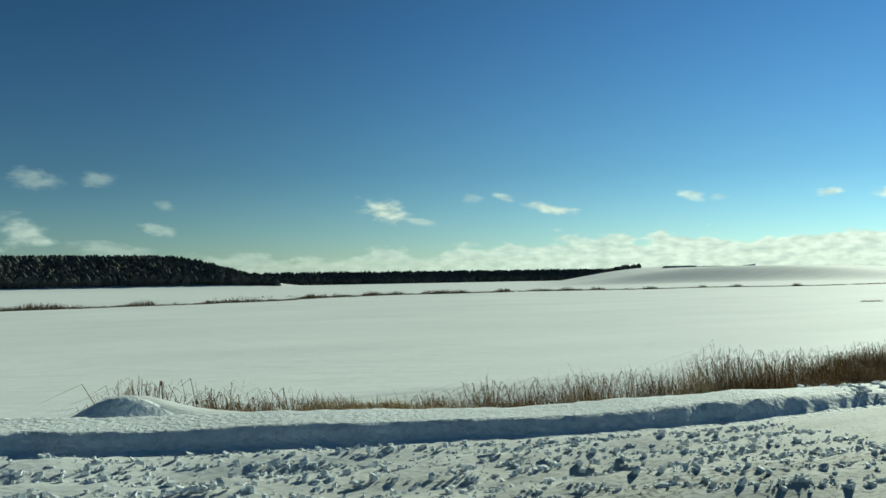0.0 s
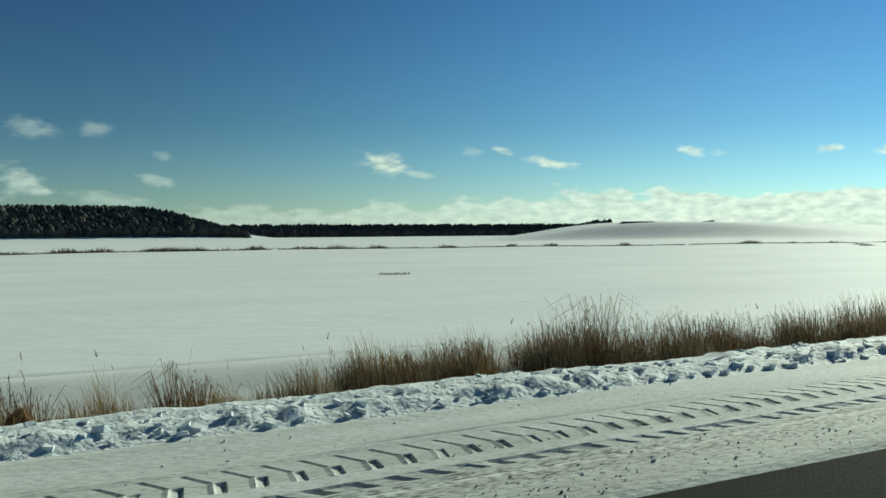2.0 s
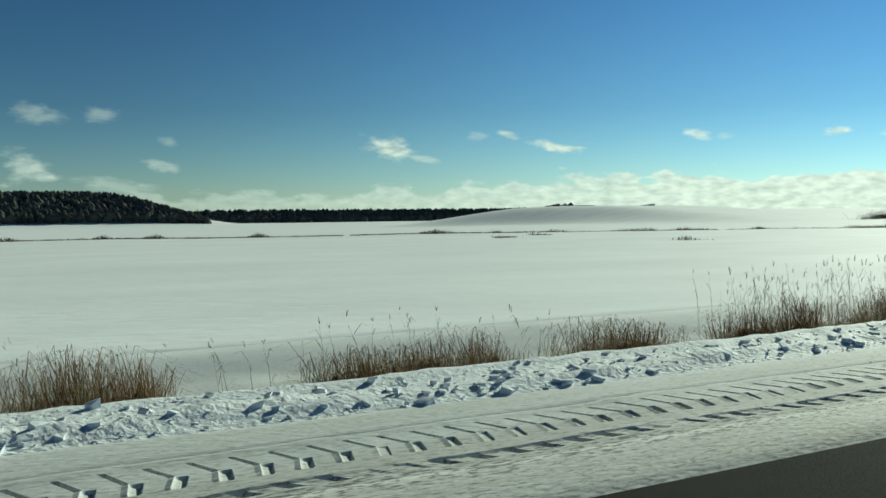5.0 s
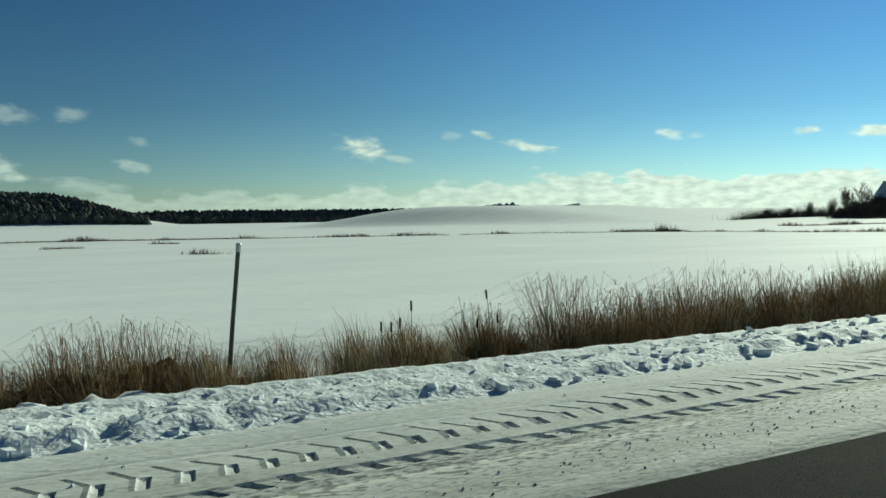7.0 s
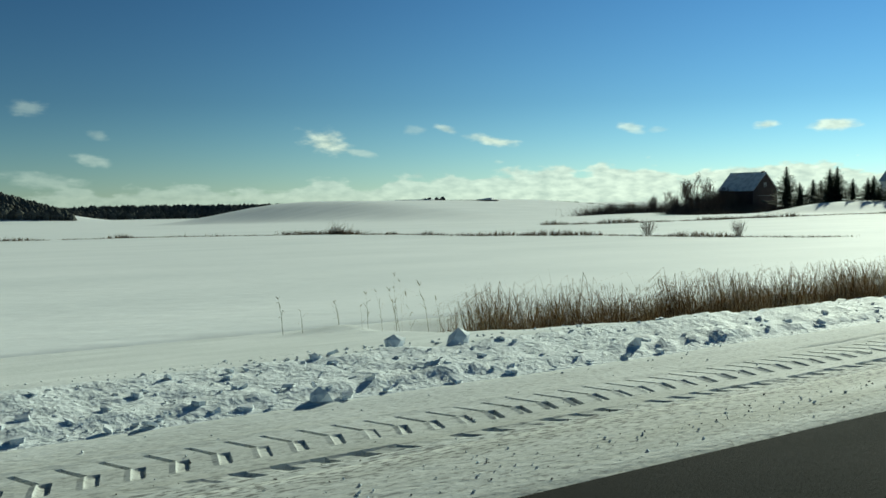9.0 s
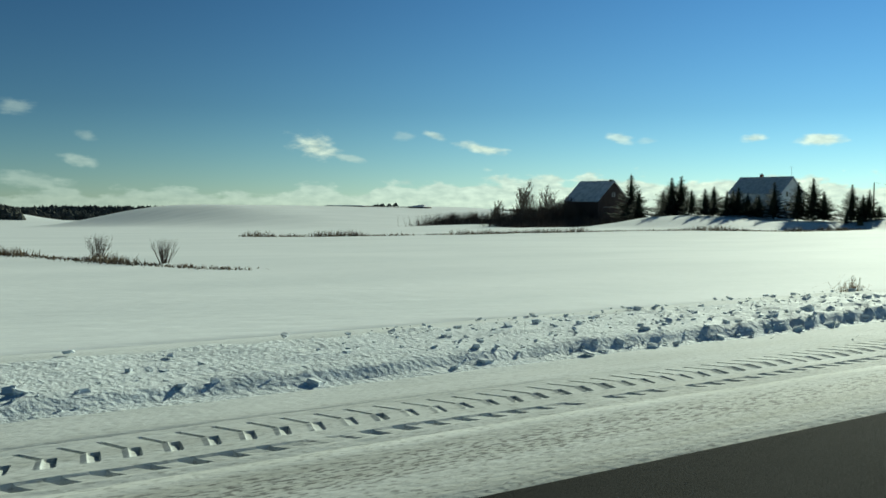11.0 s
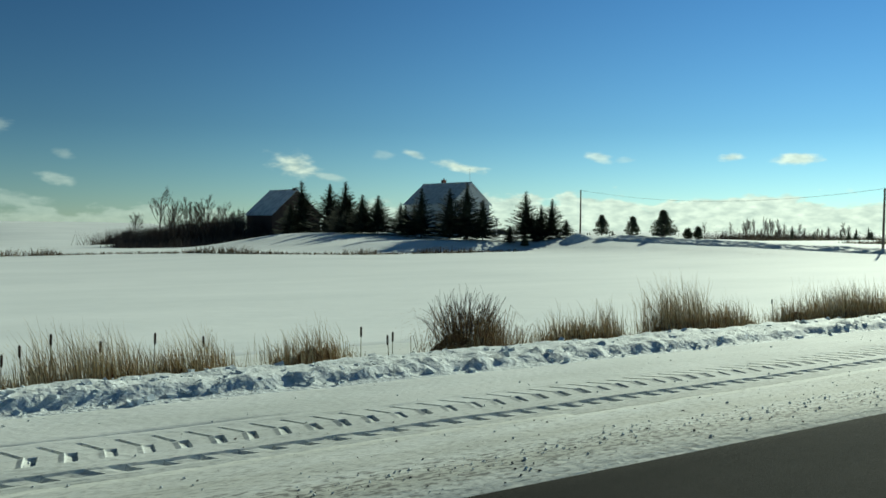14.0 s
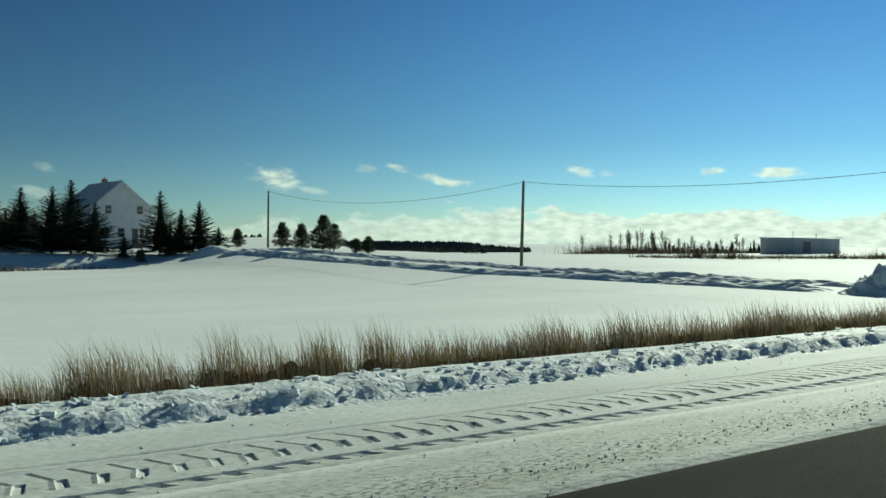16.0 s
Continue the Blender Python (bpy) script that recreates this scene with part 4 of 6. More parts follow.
def plant_verge():
    # by the side road
    for x0, x1, y, top in ((2.3, 3.2, 11.2, 0.0), (3.2, 4.2, 11.4, -0.06), (4.1, 5.0, 11.6, -0.2), (8.3, 9.6, 12.1, -0.75), (9.6, 10.9, 12.1, -0.62), (11.2, 12.4, 12.2, -0.82), (5.9, 6.8, 12.2, -0.8), (7.2, 8.2, 13.0, -0.66), (8.7, 9.6, 13.6, -0.69), (9.6, 10.8, 13.6, -0.54), (12.0, 13.2, 13.2, -0.75), (14.4, 16.2, 13.8, -0.69), (16.3, 17.6, 13.6, -0.88),
                           (18.8, 20.1, 14.8, -0.89), (20.3, 21.4, 15.0, -1.0), (19.4, 20.6, 13.2, -1.0), (21.2, 22.4, 13.4, -0.95), (21.8, 23.7, 15.4, -0.86), (14.8, 16.9, 12.6, -0.95)):
        brown(x0, x1, y, top)
    for x0, x1, y, top in ((5.2, 6.4, 12.6, -0.5), (6.6, 7.3, 13.0, -0.7), (10.8, 11.9, 13.8, -0.8), (13.4, 14.3, 13.5, -0.78), (24.9, 25.4, 13.0, -0.62)):
        pale(x0, x1, y, top)
    for x0, x1, y, top in ((24.0, 24.6, 13.0, -0.78), (25.4, 26.6, 13.0, -0.86), (27.8, 28.7, 13.0, -1.0), (28.8, 29.7, 13.5, -0.75), (31.7, 34.3, 13.8, -0.87), (34.6, 35.8, 14.0, -1.2), (36.3, 37.8, 13.6, -0.95), (37.9, 38.9, 13.8, -1.0), (39.2, 40.7, 14.0, -0.87), (40.7, 42.3, 14.0, -1.0), (42.4, 44.1, 14.0, -1.1),
                           (44.0, 45.7, 14.0, -1.0), (47.8, 49.5, 13.8, -0.95), (50.7, 51.4, 13.6, -0.8), (53.0, 53.4, 13.5, -0.66)):
        brown(x0, x1, y, top)
    for x0, x1, y, top in ((29.9, 30.4, 13.8, -0.95), (46.2, 47.2, 14.0, -1.1), (49.8, 50.5, 13.5, -0.96), (51.6, 52.8, 13.5, -1.0), (53.4, 54.1, 13.5, -0.93), (54.3, 55.7, 13.8, -1.08), (62.7, 63.7, 13.5, -0.96)):
        pale(x0, x1, y, top)
    for x0, x1, y, top in ((56.0, 57.6, 14.2, -1.0), (57.6, 59.0, 14.2, -0.88), (59.9, 61.0, 14.4, -0.72), (64.4, 65.6, 14.0, -0.92), (65.6, 67.5, 13.5, -0.90), (67.4, 69.8, 13.3, -0.72), (81.1, 82.1, 13.3, -0.83)):
        mixed(x0, x1, y, top)
    for x0, x1, y, top in ((61.0, 62.6, 14.2, -0.6), (62.9, 64.3, 14.2, -0.82), (69.7, 72.4, 13.2, -0.75), (72.2, 74.3, 12.9, -0.63), (74.7, 75.4, 13.0, -0.6), (76.7, 78.0, 13.0, -0.58), (78.2, 79.6, 13.2, -0.65), (79.8, 81.0, 13.3, -0.54), (82.3, 84.6, 13.4, -0.69), (84.9, 86.4, 13.4, -0.62), (86.6, 89.2, 13.2, -0.66),
                           (90.1, 91.5, 13.5, -0.85), (92.1, 93.8, 13.5, -0.83)):
        brown(x0, x1, y, top)
    # along the stretch between
    for x0, x1, y, top in ((95.0, 98.5, 13.4, -0.7), (100.0, 104.0, 13.5, -0.75), (106.5, 109.0, 13.6, -0.9), (111.0, 115.5, 13.4, -0.7), (118.0, 121.0, 13.5, -0.8), (123.5, 127.5, 13.5, -0.75), (130.0, 133.5, 13.6, -0.85), (135.0, 137.2, 13.5, -0.8)):
        brown(x0, x1, y, top)
    # reed bed before the first field entrance
    for x0, x1, y, top in ((138.6, 139.8, 13.2, -0.68), (140.0, 141.3, 13.2, -0.72), (144.0, 145.3, 13.7, -0.68), (145.7, 146.5, 13.5, -0.88), (147.0, 148.1, 13.6, -0.74), (148.0, 148.6, 13.2, -0.42), (148.3, 149.6, 12.9, -0.62), (149.2, 151.0, 12.6, -0.8)):
        brown(x0, x1, y, top)
    mixed(142.0, 143.0, 13.0, -0.85)
    pale(143.0, 143.6, 13.2, -0.9)
    pale(150.9, 152.4, 12.7, -0.36)
    tall(139.0, 144.2, 13.6, 0.16, 13)
    for x0, x1, y, top in ((157.0, 158.2, 14.9, -0.38), (157.5, 158.5, 13.5, -0.16), (158.4, 159.7, 13.2, -0.34), (160.9, 162.0, 14.1, -0.78), (162.0, 163.0, 13.7, -0.68), (163.1, 164.7, 13.8, -0.78), (164.7, 165.9, 13.9, -0.88), (166.7, 167.6, 14.3, -0.91), (167.7, 168.6, 14.4, -0.93), (169.6, 171.6, 14.6, -0.89), (171.7, 174.7, 14.5, -0.74),
                           (174.7, 177.1, 14.5, -0.79), (176.9, 179.2, 14.5, -0.69)):
        brown(x0, x1, y, top)
    tall(157.4, 158.8, 13.2, 0.2, 12)
    # between the entrances
    mixed(178.7, 180.7, 13.4, -0.89)
    mixed(181.3, 183.6, 14.0, -0.78)
    for x0, x1, y, top in ((184.3, 185.0, 14.6, -0.46), (184.6, 185.4, 13.9, -0.86), (185.8, 187.2, 14.0, -0.32), (187.2, 189.1, 13.9, -0.28), (189.4, 190.2, 13.9, -0.24), (190.5, 191.7, 14.0, -0.30), (191.7, 193.2, 14.0, -0.30), (193.3, 194.9, 14.2, -0.41), (199.2, 199.6, 13.9, -0.5), (200.7, 201.7, 12.8, -0.26), (201.7, 203.0, 13.0, -0.34),
                           (203.4, 204.2, 13.1, -0.34), (204.2, 204.9, 13.2, -0.22)):
        brown(x0, x1, y, top)
    for x0, x1, y, top in ((194.9, 196.5, 14.3, -0.36), (196.5, 198.1, 14.4, -0.36), (204.9, 205.7, 12.9, -0.66), (208.9, 211.1, 12.9, -0.9), (216.9, 217.6, 13.6, -0.6)):
        mixed(x0, x1, y, top)
    for x0, x1, y, top in ((207.0, 209.0, 13.0, -0.56), (213.0, 213.6, 13.2, -0.42), (213.9, 215.2, 13.7, -0.3), (215.2, 216.3, 13.7, -0.26), (216.1, 217.6, 13.4, -0.45), (217.5, 218.9, 13.1, -0.45), (218.8, 219.6, 12.6, -0.66), (220.1, 221.5, 11.7, -0.24), (222.5, 224.5, 12.3, -0.23)):
        brown(x0, x1, y, top)
    for x0, x1, y, top in ((235.7, 237.0, 14.0, -0.62), (237.3, 239.4, 14.0, -0.58), (239.4, 241.4, 14.0, -0.64), (241.4, 243.8, 14.0, -0.72), (244.2, 246.2, 14.0, -0.68), (246.3, 248.9, 14.0, -0.66), (250.0, 255.0, 14.0, -0.68), (257.0, 261.0, 13.9, -0.75), (264.0, 267.0, 13.8, -0.8)):
        brown(x0, x1, y, top)
    for x0, x1, top in ((47.0, 56.0, -0.42), (57.0, 67.0, -0.3), (67.0, 75.0, -0.28), (76.5, 82.0, -0.12), (82.0, 89.0, -0.22), (95.0, 135.0, -0.25), (186.0, 198.0, 0.0), (200.0, 206.0, 0.05), (214.0, 222.0, 0.0), (236.0, 250.0, -0.35)):
        tall(x0, x1, 13.5, top, 2.2)
    tall(233.7, 234.5, 13.7, 0.12, 9)
    tall(231.8, 233.6, 14.0, -0.2, 4)
    # the drier verge beyond: weeds on the slope, then straw grass
    for x0, x1, y, top in ((271.0, 274.0, 13.6, -0.8), (307.2, 307.6, 10.5, -0.12), (308.1, 308.5, 10.5, -0.17), (308.6, 309.6, 10.6, -0.2), (310.3, 311.2, 11.0, -0.3), (317.0, 318.8, 13.0, -0.73), (320.3, 321.7, 13.4, -0.7), (322.9, 323.8, 13.8, -0.55), (325.2, 327.1, 13.9, -0.47), (327.2, 330.0, 14.0, -0.38), (332.2, 333.2, 13.6, -0.3), (333.2, 334.9, 13.8, -0.22), (335.0, 337.6, 13.9, -0.58)):
        pale(x0, x1, y, top)
    for x, y, top in ((291.88, 9.5, 0.10), (291.98, 9.4, 0.06), (292.27, 9.6, 0.08), (292.33, 9.5, 0.04)):
        z = float(ground_at(np.array([x]), np.array([y]))[0]) - 0.04
        tussock(x, y, z, 0.15, top - z, 110, sedge)
    for x0, x1, y, top in ((338.4, 341.4, 14.0, -0.47), (348.6, 350.3, 14.4, -0.52), (350.4, 352.4, 14.4, -0.45), (352.9, 355.4, 14.2, -0.56), (355.3, 357.4, 14.0, -0.55), (357.4, 359.3, 13.9, -0.46), (359.3, 360.5, 13.9, -0.42), (361.5, 362.7, 14.2, -0.34), (367.2, 369.5, 14.1, -0.49), (370.1, 372.1, 13.9, -0.2), (372.0, 373.7, 13.9, -0.3), (374.8, 376.6, 13.8, -0.35)):
        pale(x0, x1, y, top)
    for x0, x1, y, top in ((376.4, 379.8, 13.8, -0.32), (379.8, 381.8, 13.8, -0.26), (383.8, 385.7, 13.4, -0.3), (385.6, 387.4, 13.4, -0.32), (387.4, 388.4, 13.6, -0.64), (388.5, 390.8, 13.7, -0.43), (391.3, 393.2, 13.8, -0.84), (393.3, 396.5, 13.8, -0.5), (396.5, 397.9, 13.8, -0.38), (398.0, 399.1, 13.8, -0.4), (399.1, 400.6, 13.8, -0.53), (401.3, 402.7, 13.8, -0.42)):
        pale(x0, x1, y, top)
    brown(382.6, 383.8, 13.6, -0.72)
    mixed(402.7, 403.4, 13.8, -0.33)
    for x0, x1, y, top in ((403.7, 405.5, 13.8, -0.48), (405.5, 407.8, 13.8, -0.2), (407.8, 410.4, 13.8, -0.48), (410.4, 412.4, 13.8, -0.44), (412.4, 415.3, 13.8, -0.33), (415.3, 416.4, 13.8, -0.3), (416.6, 421.2, 13.8, -0.45), (421.2, 425.5, 13.8, -0.42), (425.5, 430.1, 13.8, -0.4), (430.1, 437.0, 13.8, -0.42)):
        pale(x0, x1, y, top)
    for x0, x1, y, top in ((341.9, 343.1, 14.2, -0.66), (344.1, 344.8, 13.9, -0.74), (364.4, 366.1, 14.0, -0.34)):
        brown(x0, x1, y, top, 0.4)
    sedge_mat.build("sedge_mats", MAT, "matted rust-brown foot of the ditch sedge", "sedge")
    straw_mat.build("grass_mats", STRAW_MAT, "matted brown foot of the dry straw grass", "grass")
    sedge.build("sedge", SEDGE, "matted rust-brown sedge in the snowy ditch", "sedge")
    straw.build("dry_grass", STRAW, "upright straw-coloured dry grass behind the snowbank", "grass")
    reed.build("reeds", REED, "thin dead reeds with drooping leaves", "reeds")
    plume.build("reed_plumes", PLUME, "ragged brown seed plumes on dead reeds", "seed heads")


plant_verge()


def snow_humps():
    """Round drifted humps between the tussocks of the ditch."""
    rs = np.random.RandomState(31)
    bm = bmesh.new()
    bmesh.ops.create_icosphere(bm, subdivisions=2, radius=1.0)
    V0 = np.array([v.co[:] for v in bm.verts])
    F0 = np.array([[v.index for v in f.verts] for f in bm.faces])
    bm.free()
    n = 130
    x = np.concatenate([rs.uniform(9, 46, 30), rs.uniform(72, 80, 6), rs.uniform(138, 150, 20), rs.uniform(160, 212, 66), rs.uniform(236, 248, 8)])
    y = 12.0 + 1.3 * rs.uniform(0, 1, n)
    r = 0.12 + 0.13 * rs.uniform(0, 1, n) ** 1.5
    v = np.repeat(V0[None], n, 0)
    off = rs.uniform(0, 60, (n, 1))
    v = v * (1 + 1.1 * fbm(v[..., 0] * 1.6 + off, v[..., 1] * 1.6 + v[..., 2] * 1.3 + off, 3))[..., None]
    v = v * np.stack([r * rs.uniform(0.9, 1.9, n), r * rs.uniform(0.8, 1.3, n), r * rs.uniform(0.6, 0.95, n)], -1)[:, None]
    v = v + np.stack([x, y, verge(x, y) - 0.02], -1)[:, None]
    f = F0[None] + (np.arange(n) * len(V0))[:, None, None]
    me = mesh_of("snow_humps", v.reshape(-1, 3), [f.reshape(-1, 3)], SNOW_FIELD, True)
    tagged(new("snow_humps", me), "round drifted humps of snow among the ditch sedge", "snow humps", kind="stuff")


snow_humps()


def cattail(x, y, top, lean=0.0, hl=0.17):
    base = height(x, y) - 0.05
    thing = tagged(new("cattail"), "dead cattail with a dark brown head on a bare stalk", "cattail", "cattails along the ditch")
    thing.location = (x - lean, y, base)
    h = max(0.35, top - base)
    part("stalk", tube_bm([(0, 0, 0), (lean * 0.4, 0, h * 0.5), (lean * 0.95, 0, h - 0.02)], [0.008, 0.007, 0.005], 5), REED, thing)
    c = lean
    part("head", tube_bm([(c * 0.85, 0, h - hl - 0.03), (c * 0.88, 0, h - hl), (c * 0.97, 0, h - 0.04), (c, 0, h - 0.02)], [0.008, 0.018, 0.018, 0.007], 8), CATTAIL, thing, "velvety dark brown seed head")


for x, top in ((139.69, 0.36), (140.24, 0.27), (140.27, 0.22), (140.61, 0.23)):
    cattail(x, 9.1, top, GR.uniform(-0.04, 0.04), 0.13)
for x, y, top in ((182.76, 14.0, -0.24), (182.54, 14.0, -0.51), (182.37, 14.0, -0.57), (184.55, 14.0, -0.58), (184.12, 14.0, -0.64), (182.18, 14.0, -0.56), (204.58, 12.6, -0.15), (204.92, 12.6, -0.1), (205.25, 12.6, -0.44), (26.14, 11.8, -0.47), (70.22, 13.2, -0.5), (70.78, 13.2, -0.42)):
    cattail(x, y, top, GR.uniform(-0.05, 0.05))
cattail(184.3, 14.0, -0.13, -0.16)
for x, top in ((336.57, -0.25), (337.12, -0.16), (337.4, -0.54), (335.35, -0.2), (335.47, -0.35), (335.96, -0.27), (336.12, -0.47), (336.44, -0.11), (339.72, -0.24), (340.84, -0.22), (355.27, -0.27), (356.04, -0.31), (356.12, -0.18), (356.39, -0.34), (356.83, -0.41), (357.2, -0.43), (357.42, -0.32),
               (357.83, -0.19), (358.5, -0.33), (359.29, -0.26), (360.03, -0.35), (362.82, -0.36), (363.35, -0.53), (363.46, -0.48)):
    cattail(x, 13.8, top, GR.uniform(-0.06, 0.04))


def stems(thing, seed, n, h, spread, mat, r=0.006, forks=3, name="crown"):
    """Upright forked bare stems of a shrub as one mesh."""
    rs = random.Random(seed)
    V, F = [], []

    def put(points, radii):
        vs, fs = tube(points, radii, 3)
        o = len(V)
        V.extend(vs)
        F.extend([tuple(i + o for i in f) for f in fs])

    for _ in range(n):
        a, q = rs.uniform(0, 6.28), rs.uniform(0.1, 1)
        b = Vector((math.cos(a) * spread * 0.3 * q, math.sin(a) * spread * 0.3 * q, -0.05))
        hh = h * rs.uniform(0.55, 1.05)
        e = Vector((math.cos(a) * spread * q, math.sin(a) * spread * q, hh))
        m = b.lerp(e, 0.5) + Vector((rs.uniform(-1, 1), rs.uniform(-1, 1), 0)) * spread * 0.08
        put([b, m, e], [r, r * 0.75, r * 0.3])
        for _ in range(forks):
            s = rs.uniform(0.35, 0.85)
            p = b.lerp(m, s * 2) if s < 0.5 else m.lerp(e, s * 2 - 1)
            q2 = p + Vector((rs.uniform(-1, 1) * spread * 0.35, rs.uniform(-1, 1) * spread * 0.35, hh * rs.uniform(0.15, 0.35)))
            put([p, q2], [r * 0.55, r * 0.2])
    me = mesh_of(name, [tuple(v) for v in V], [F], mat)
    return part_mesh(name, me, thing)


def shrub(name, x, y, h, spread, n, seed, label, group="", mat=TWIG, r=0.006, forks=3, z=None):
    thing = tagged(new(name), label, "shrub", group)
    thing.location = (x, y, height(x, y) if z is None else z)
    stems(thing, seed, n, h, spread, mat, r, forks)
    return thing


shrub("willow_bush", 149.85, 13.0, 1.75, 0.85, 75, 1, "leafless willow bush rising from brown ditch grass", r=0.010)
shrub("willow_bush", 342.5, 14.3, 1.1, 0.7, 85, 2, "low leafless bush with dense brown twigs behind the bank", r=0.008)
shrub("willow_bush", 344.45, 14.0, 1.0, 0.45, 60, 3, "small round leafless bush behind the bank", r=0.007)
shrub("willow_bush", 365.25, 14.1, 1.12, 0.85, 110, 4, "low bushy brown shrub in the straw grass", r=0.008)
for i, (x, top) in enumerate(((323.06, -0.13), (323.32, -0.27), (320.66, -0.35), (321.47, -0.37), (324.73, -0.33))):
    shrub("tall_weed", x, 13.7, top - height(x, 13.7), 0.16, 12, 5 + i, "tall dry weed with fine side stalks", "dry weeds", REED, 0.006, 5)
shrub("dark_weed", 385.65, 13.4, 0.02 - height(385.65, 13.4), 0.05, 34, 10, "dark brown dock stalk standing in straw grass", "dock stalks", CATTAIL, 0.012, 4)
shrub("dark_weed", 397.62, 13.8, -0.14 - height(397.62, 13.8), 0.11, 20, 11, "dark brown dock stalk standing in straw grass", "dock stalks", CATTAIL, 0.012, 4)
shrub("dark_weed", 219.63, 11.35, -0.22 - height(219.63, 11.35), 0.03, 26, 12, "dark broken stalk standing at the field entrance", "dock stalks", CATTAIL, 0.010, 2)
shrub("dark_weed", 199.45, 14.2, -0.3 - height(199.45, 14.2), 0.05, 18, 13, "dark weed stalk rising from the drifted ditch", "dock stalks", CATTAIL, 0.008, 3)


def marker_post():
    thing = tagged(new("marker_post"), "leaning dark weathered marker post standing in the ditch", "post")
    thing.location = (179.5, 13.9, -1.35)
    part("shaft", tube_bm([(0, 0, 0), (0.07, -0.04, 1.0), (0.15, -0.1, 2.06)], [0.036, 0.034, 0.033], 10), POST_WOOD, thing)
    part("cap", tube_bm([(0.148, -0.1, 2.02), (0.155, -0.1, 2.13), (0.156, -0.1, 2.15)], [0.042, 0.042, 0.034], 10), STEEL, thing, "worn metal cap")


marker_post()


def stake(x, y, top, lean):
    thing = tagged(new("stake"), "thin stake with a dark tip beside dry grass", "stake", "stakes in the dry verge")
    z = height(x, y) - 0.1
    thing.location = (x, y, z)
    part("rod", tube_bm([(lean, 0, 0), (0, 0, top - 0.09 - z)], [0.009, 0.008], 6), REED, thing)
    part("tip", tube_bm([(0, 0, top - 0.1 - z), (-0.004, 0, top - z)], [0.018, 0.016], 8), POST_WOOD, thing, "dark tip")


stake(345.79, 12.2, -0.25, 0.0)
stake(374.13, 13.66, -0.33, 0.12)


# ---- trees ----
TR = random.Random(21)


def spruce(name, h, seed, mat=NEEDLE, width=0.30, label="", group="", tier=0.043, fan=12, gap=0.22):
    """A spruce: tapered trunk and whorls of drooping branches set with needle sprays."""
    rs = random.Random(seed)
    thing = tagged(new(name), label, "tree", group)
    part("trunk", tube_bm([(0, 0, -0.3), (0, 0, h * 0.5), (0, 0, h * 0.99)], [h * 0.018, h * 0.010, 0.01], 7), BARK, thing)
    V, T = [], []

    def spray(p, d, L, w):
        """A flat tuft of needles: a few pointed triangles fanning along d."""
        side = d.cross(Vector((0, 0, 1)))
        side = side.normalized() if side.length > 0.01 else Vector((1, 0, 0))
        for s, k in ((-1, 0.75), (1, 0.75), (-0.45, 1.0), (0.45, 1.0), (0, 1.15)):
            tip = p + d * L * k + side * s * w + Vector((0, 0, rs.uniform(-0.22, 0.06) * L))
            wide = side * w * 0.32 + Vector((0, 0, w * 0.12))
            o = len(V)
            V.extend((p - wide, p + wide, tip))
            T.append((o, o + 1, o + 2))

    # the shaded heart of the crown
    rings, k = 9, 9
    for i in range(rings):
        f = 0.13 + 0.80 * i / (rings - 1)
        for j in range(k):
            a, r = 6.283 * (j + 0.5 * (i % 2)) / k, 0.36 * h * width * (1 - f) ** 1.15 * rs.uniform(0.4, 1.2)
            V.append(Vector((math.cos(a) * r, math.sin(a) * r, h * f + rs.uniform(-0.03, 0.03) * h)))
    for i in range(rings - 1):
        for j in range(k):
            p, q = i * k + j, i * k + (j + 1) % k
            T.extend(((p, q, p + k), (q, q + k, p + k)))
    z = h * 0.10
    while z < h * 0.985:
        f = z / h
        reach = h * width * (1 - f) ** 1.15 * (0.8 + 0.2 * min(1, f * 6)) + 0.03
        n = fan if f < 0.75 else fan * 2 // 3
        a0 = rs.uniform(0, 6.28)
        for k in range(n):
            a = a0 + k * 6.28 / n + rs.uniform(-0.25, 0.25)
            L = reach * rs.uniform(0.4, 1.4)
            slope = -0.32 + 0.75 * f + rs.uniform(-0.12, 0.12)
            d = Vector((math.cos(a), math.sin(a), slope))
            base = Vector((0, 0, z + rs.uniform(-0.02, 0.02) * h))
            steps = max(1, int(L / gap))
            for i in range(steps + 1):
                s = (i + 0.5) / (steps + 1)
                p = base + d * L * s + Vector((0, 0, 0.18 * L * s * s))
                turn = rs.uniform(-0.9, 0.9)
                dd = Vector((math.cos(a + turn), math.sin(a + turn), slope * 0.6 + 0.15 * s))
                spray(p, dd, 0.16 + 0.52 * (1 - f) ** 0.8, 0.09 + 0.2 * (1 - f))
        z += h * tier * (1 - 0.5 * f)
    spray(Vector((0, 0, h * 0.95)), Vector((0.02, 0, 1)), h * 0.06, 0.05)
    part_mesh("crown", mesh_of("crown", [tuple(v) for v in V], [T], mat), thing)
    return thing


def place(thing, x, y, scale, turn, sink=0.0):
    return copy_thing(thing, pose(x, y, float(field(np.array([x]), np.array([y]))[0]) - sink, 0, 0, turn) @ Matrix.Scale(scale, 4))


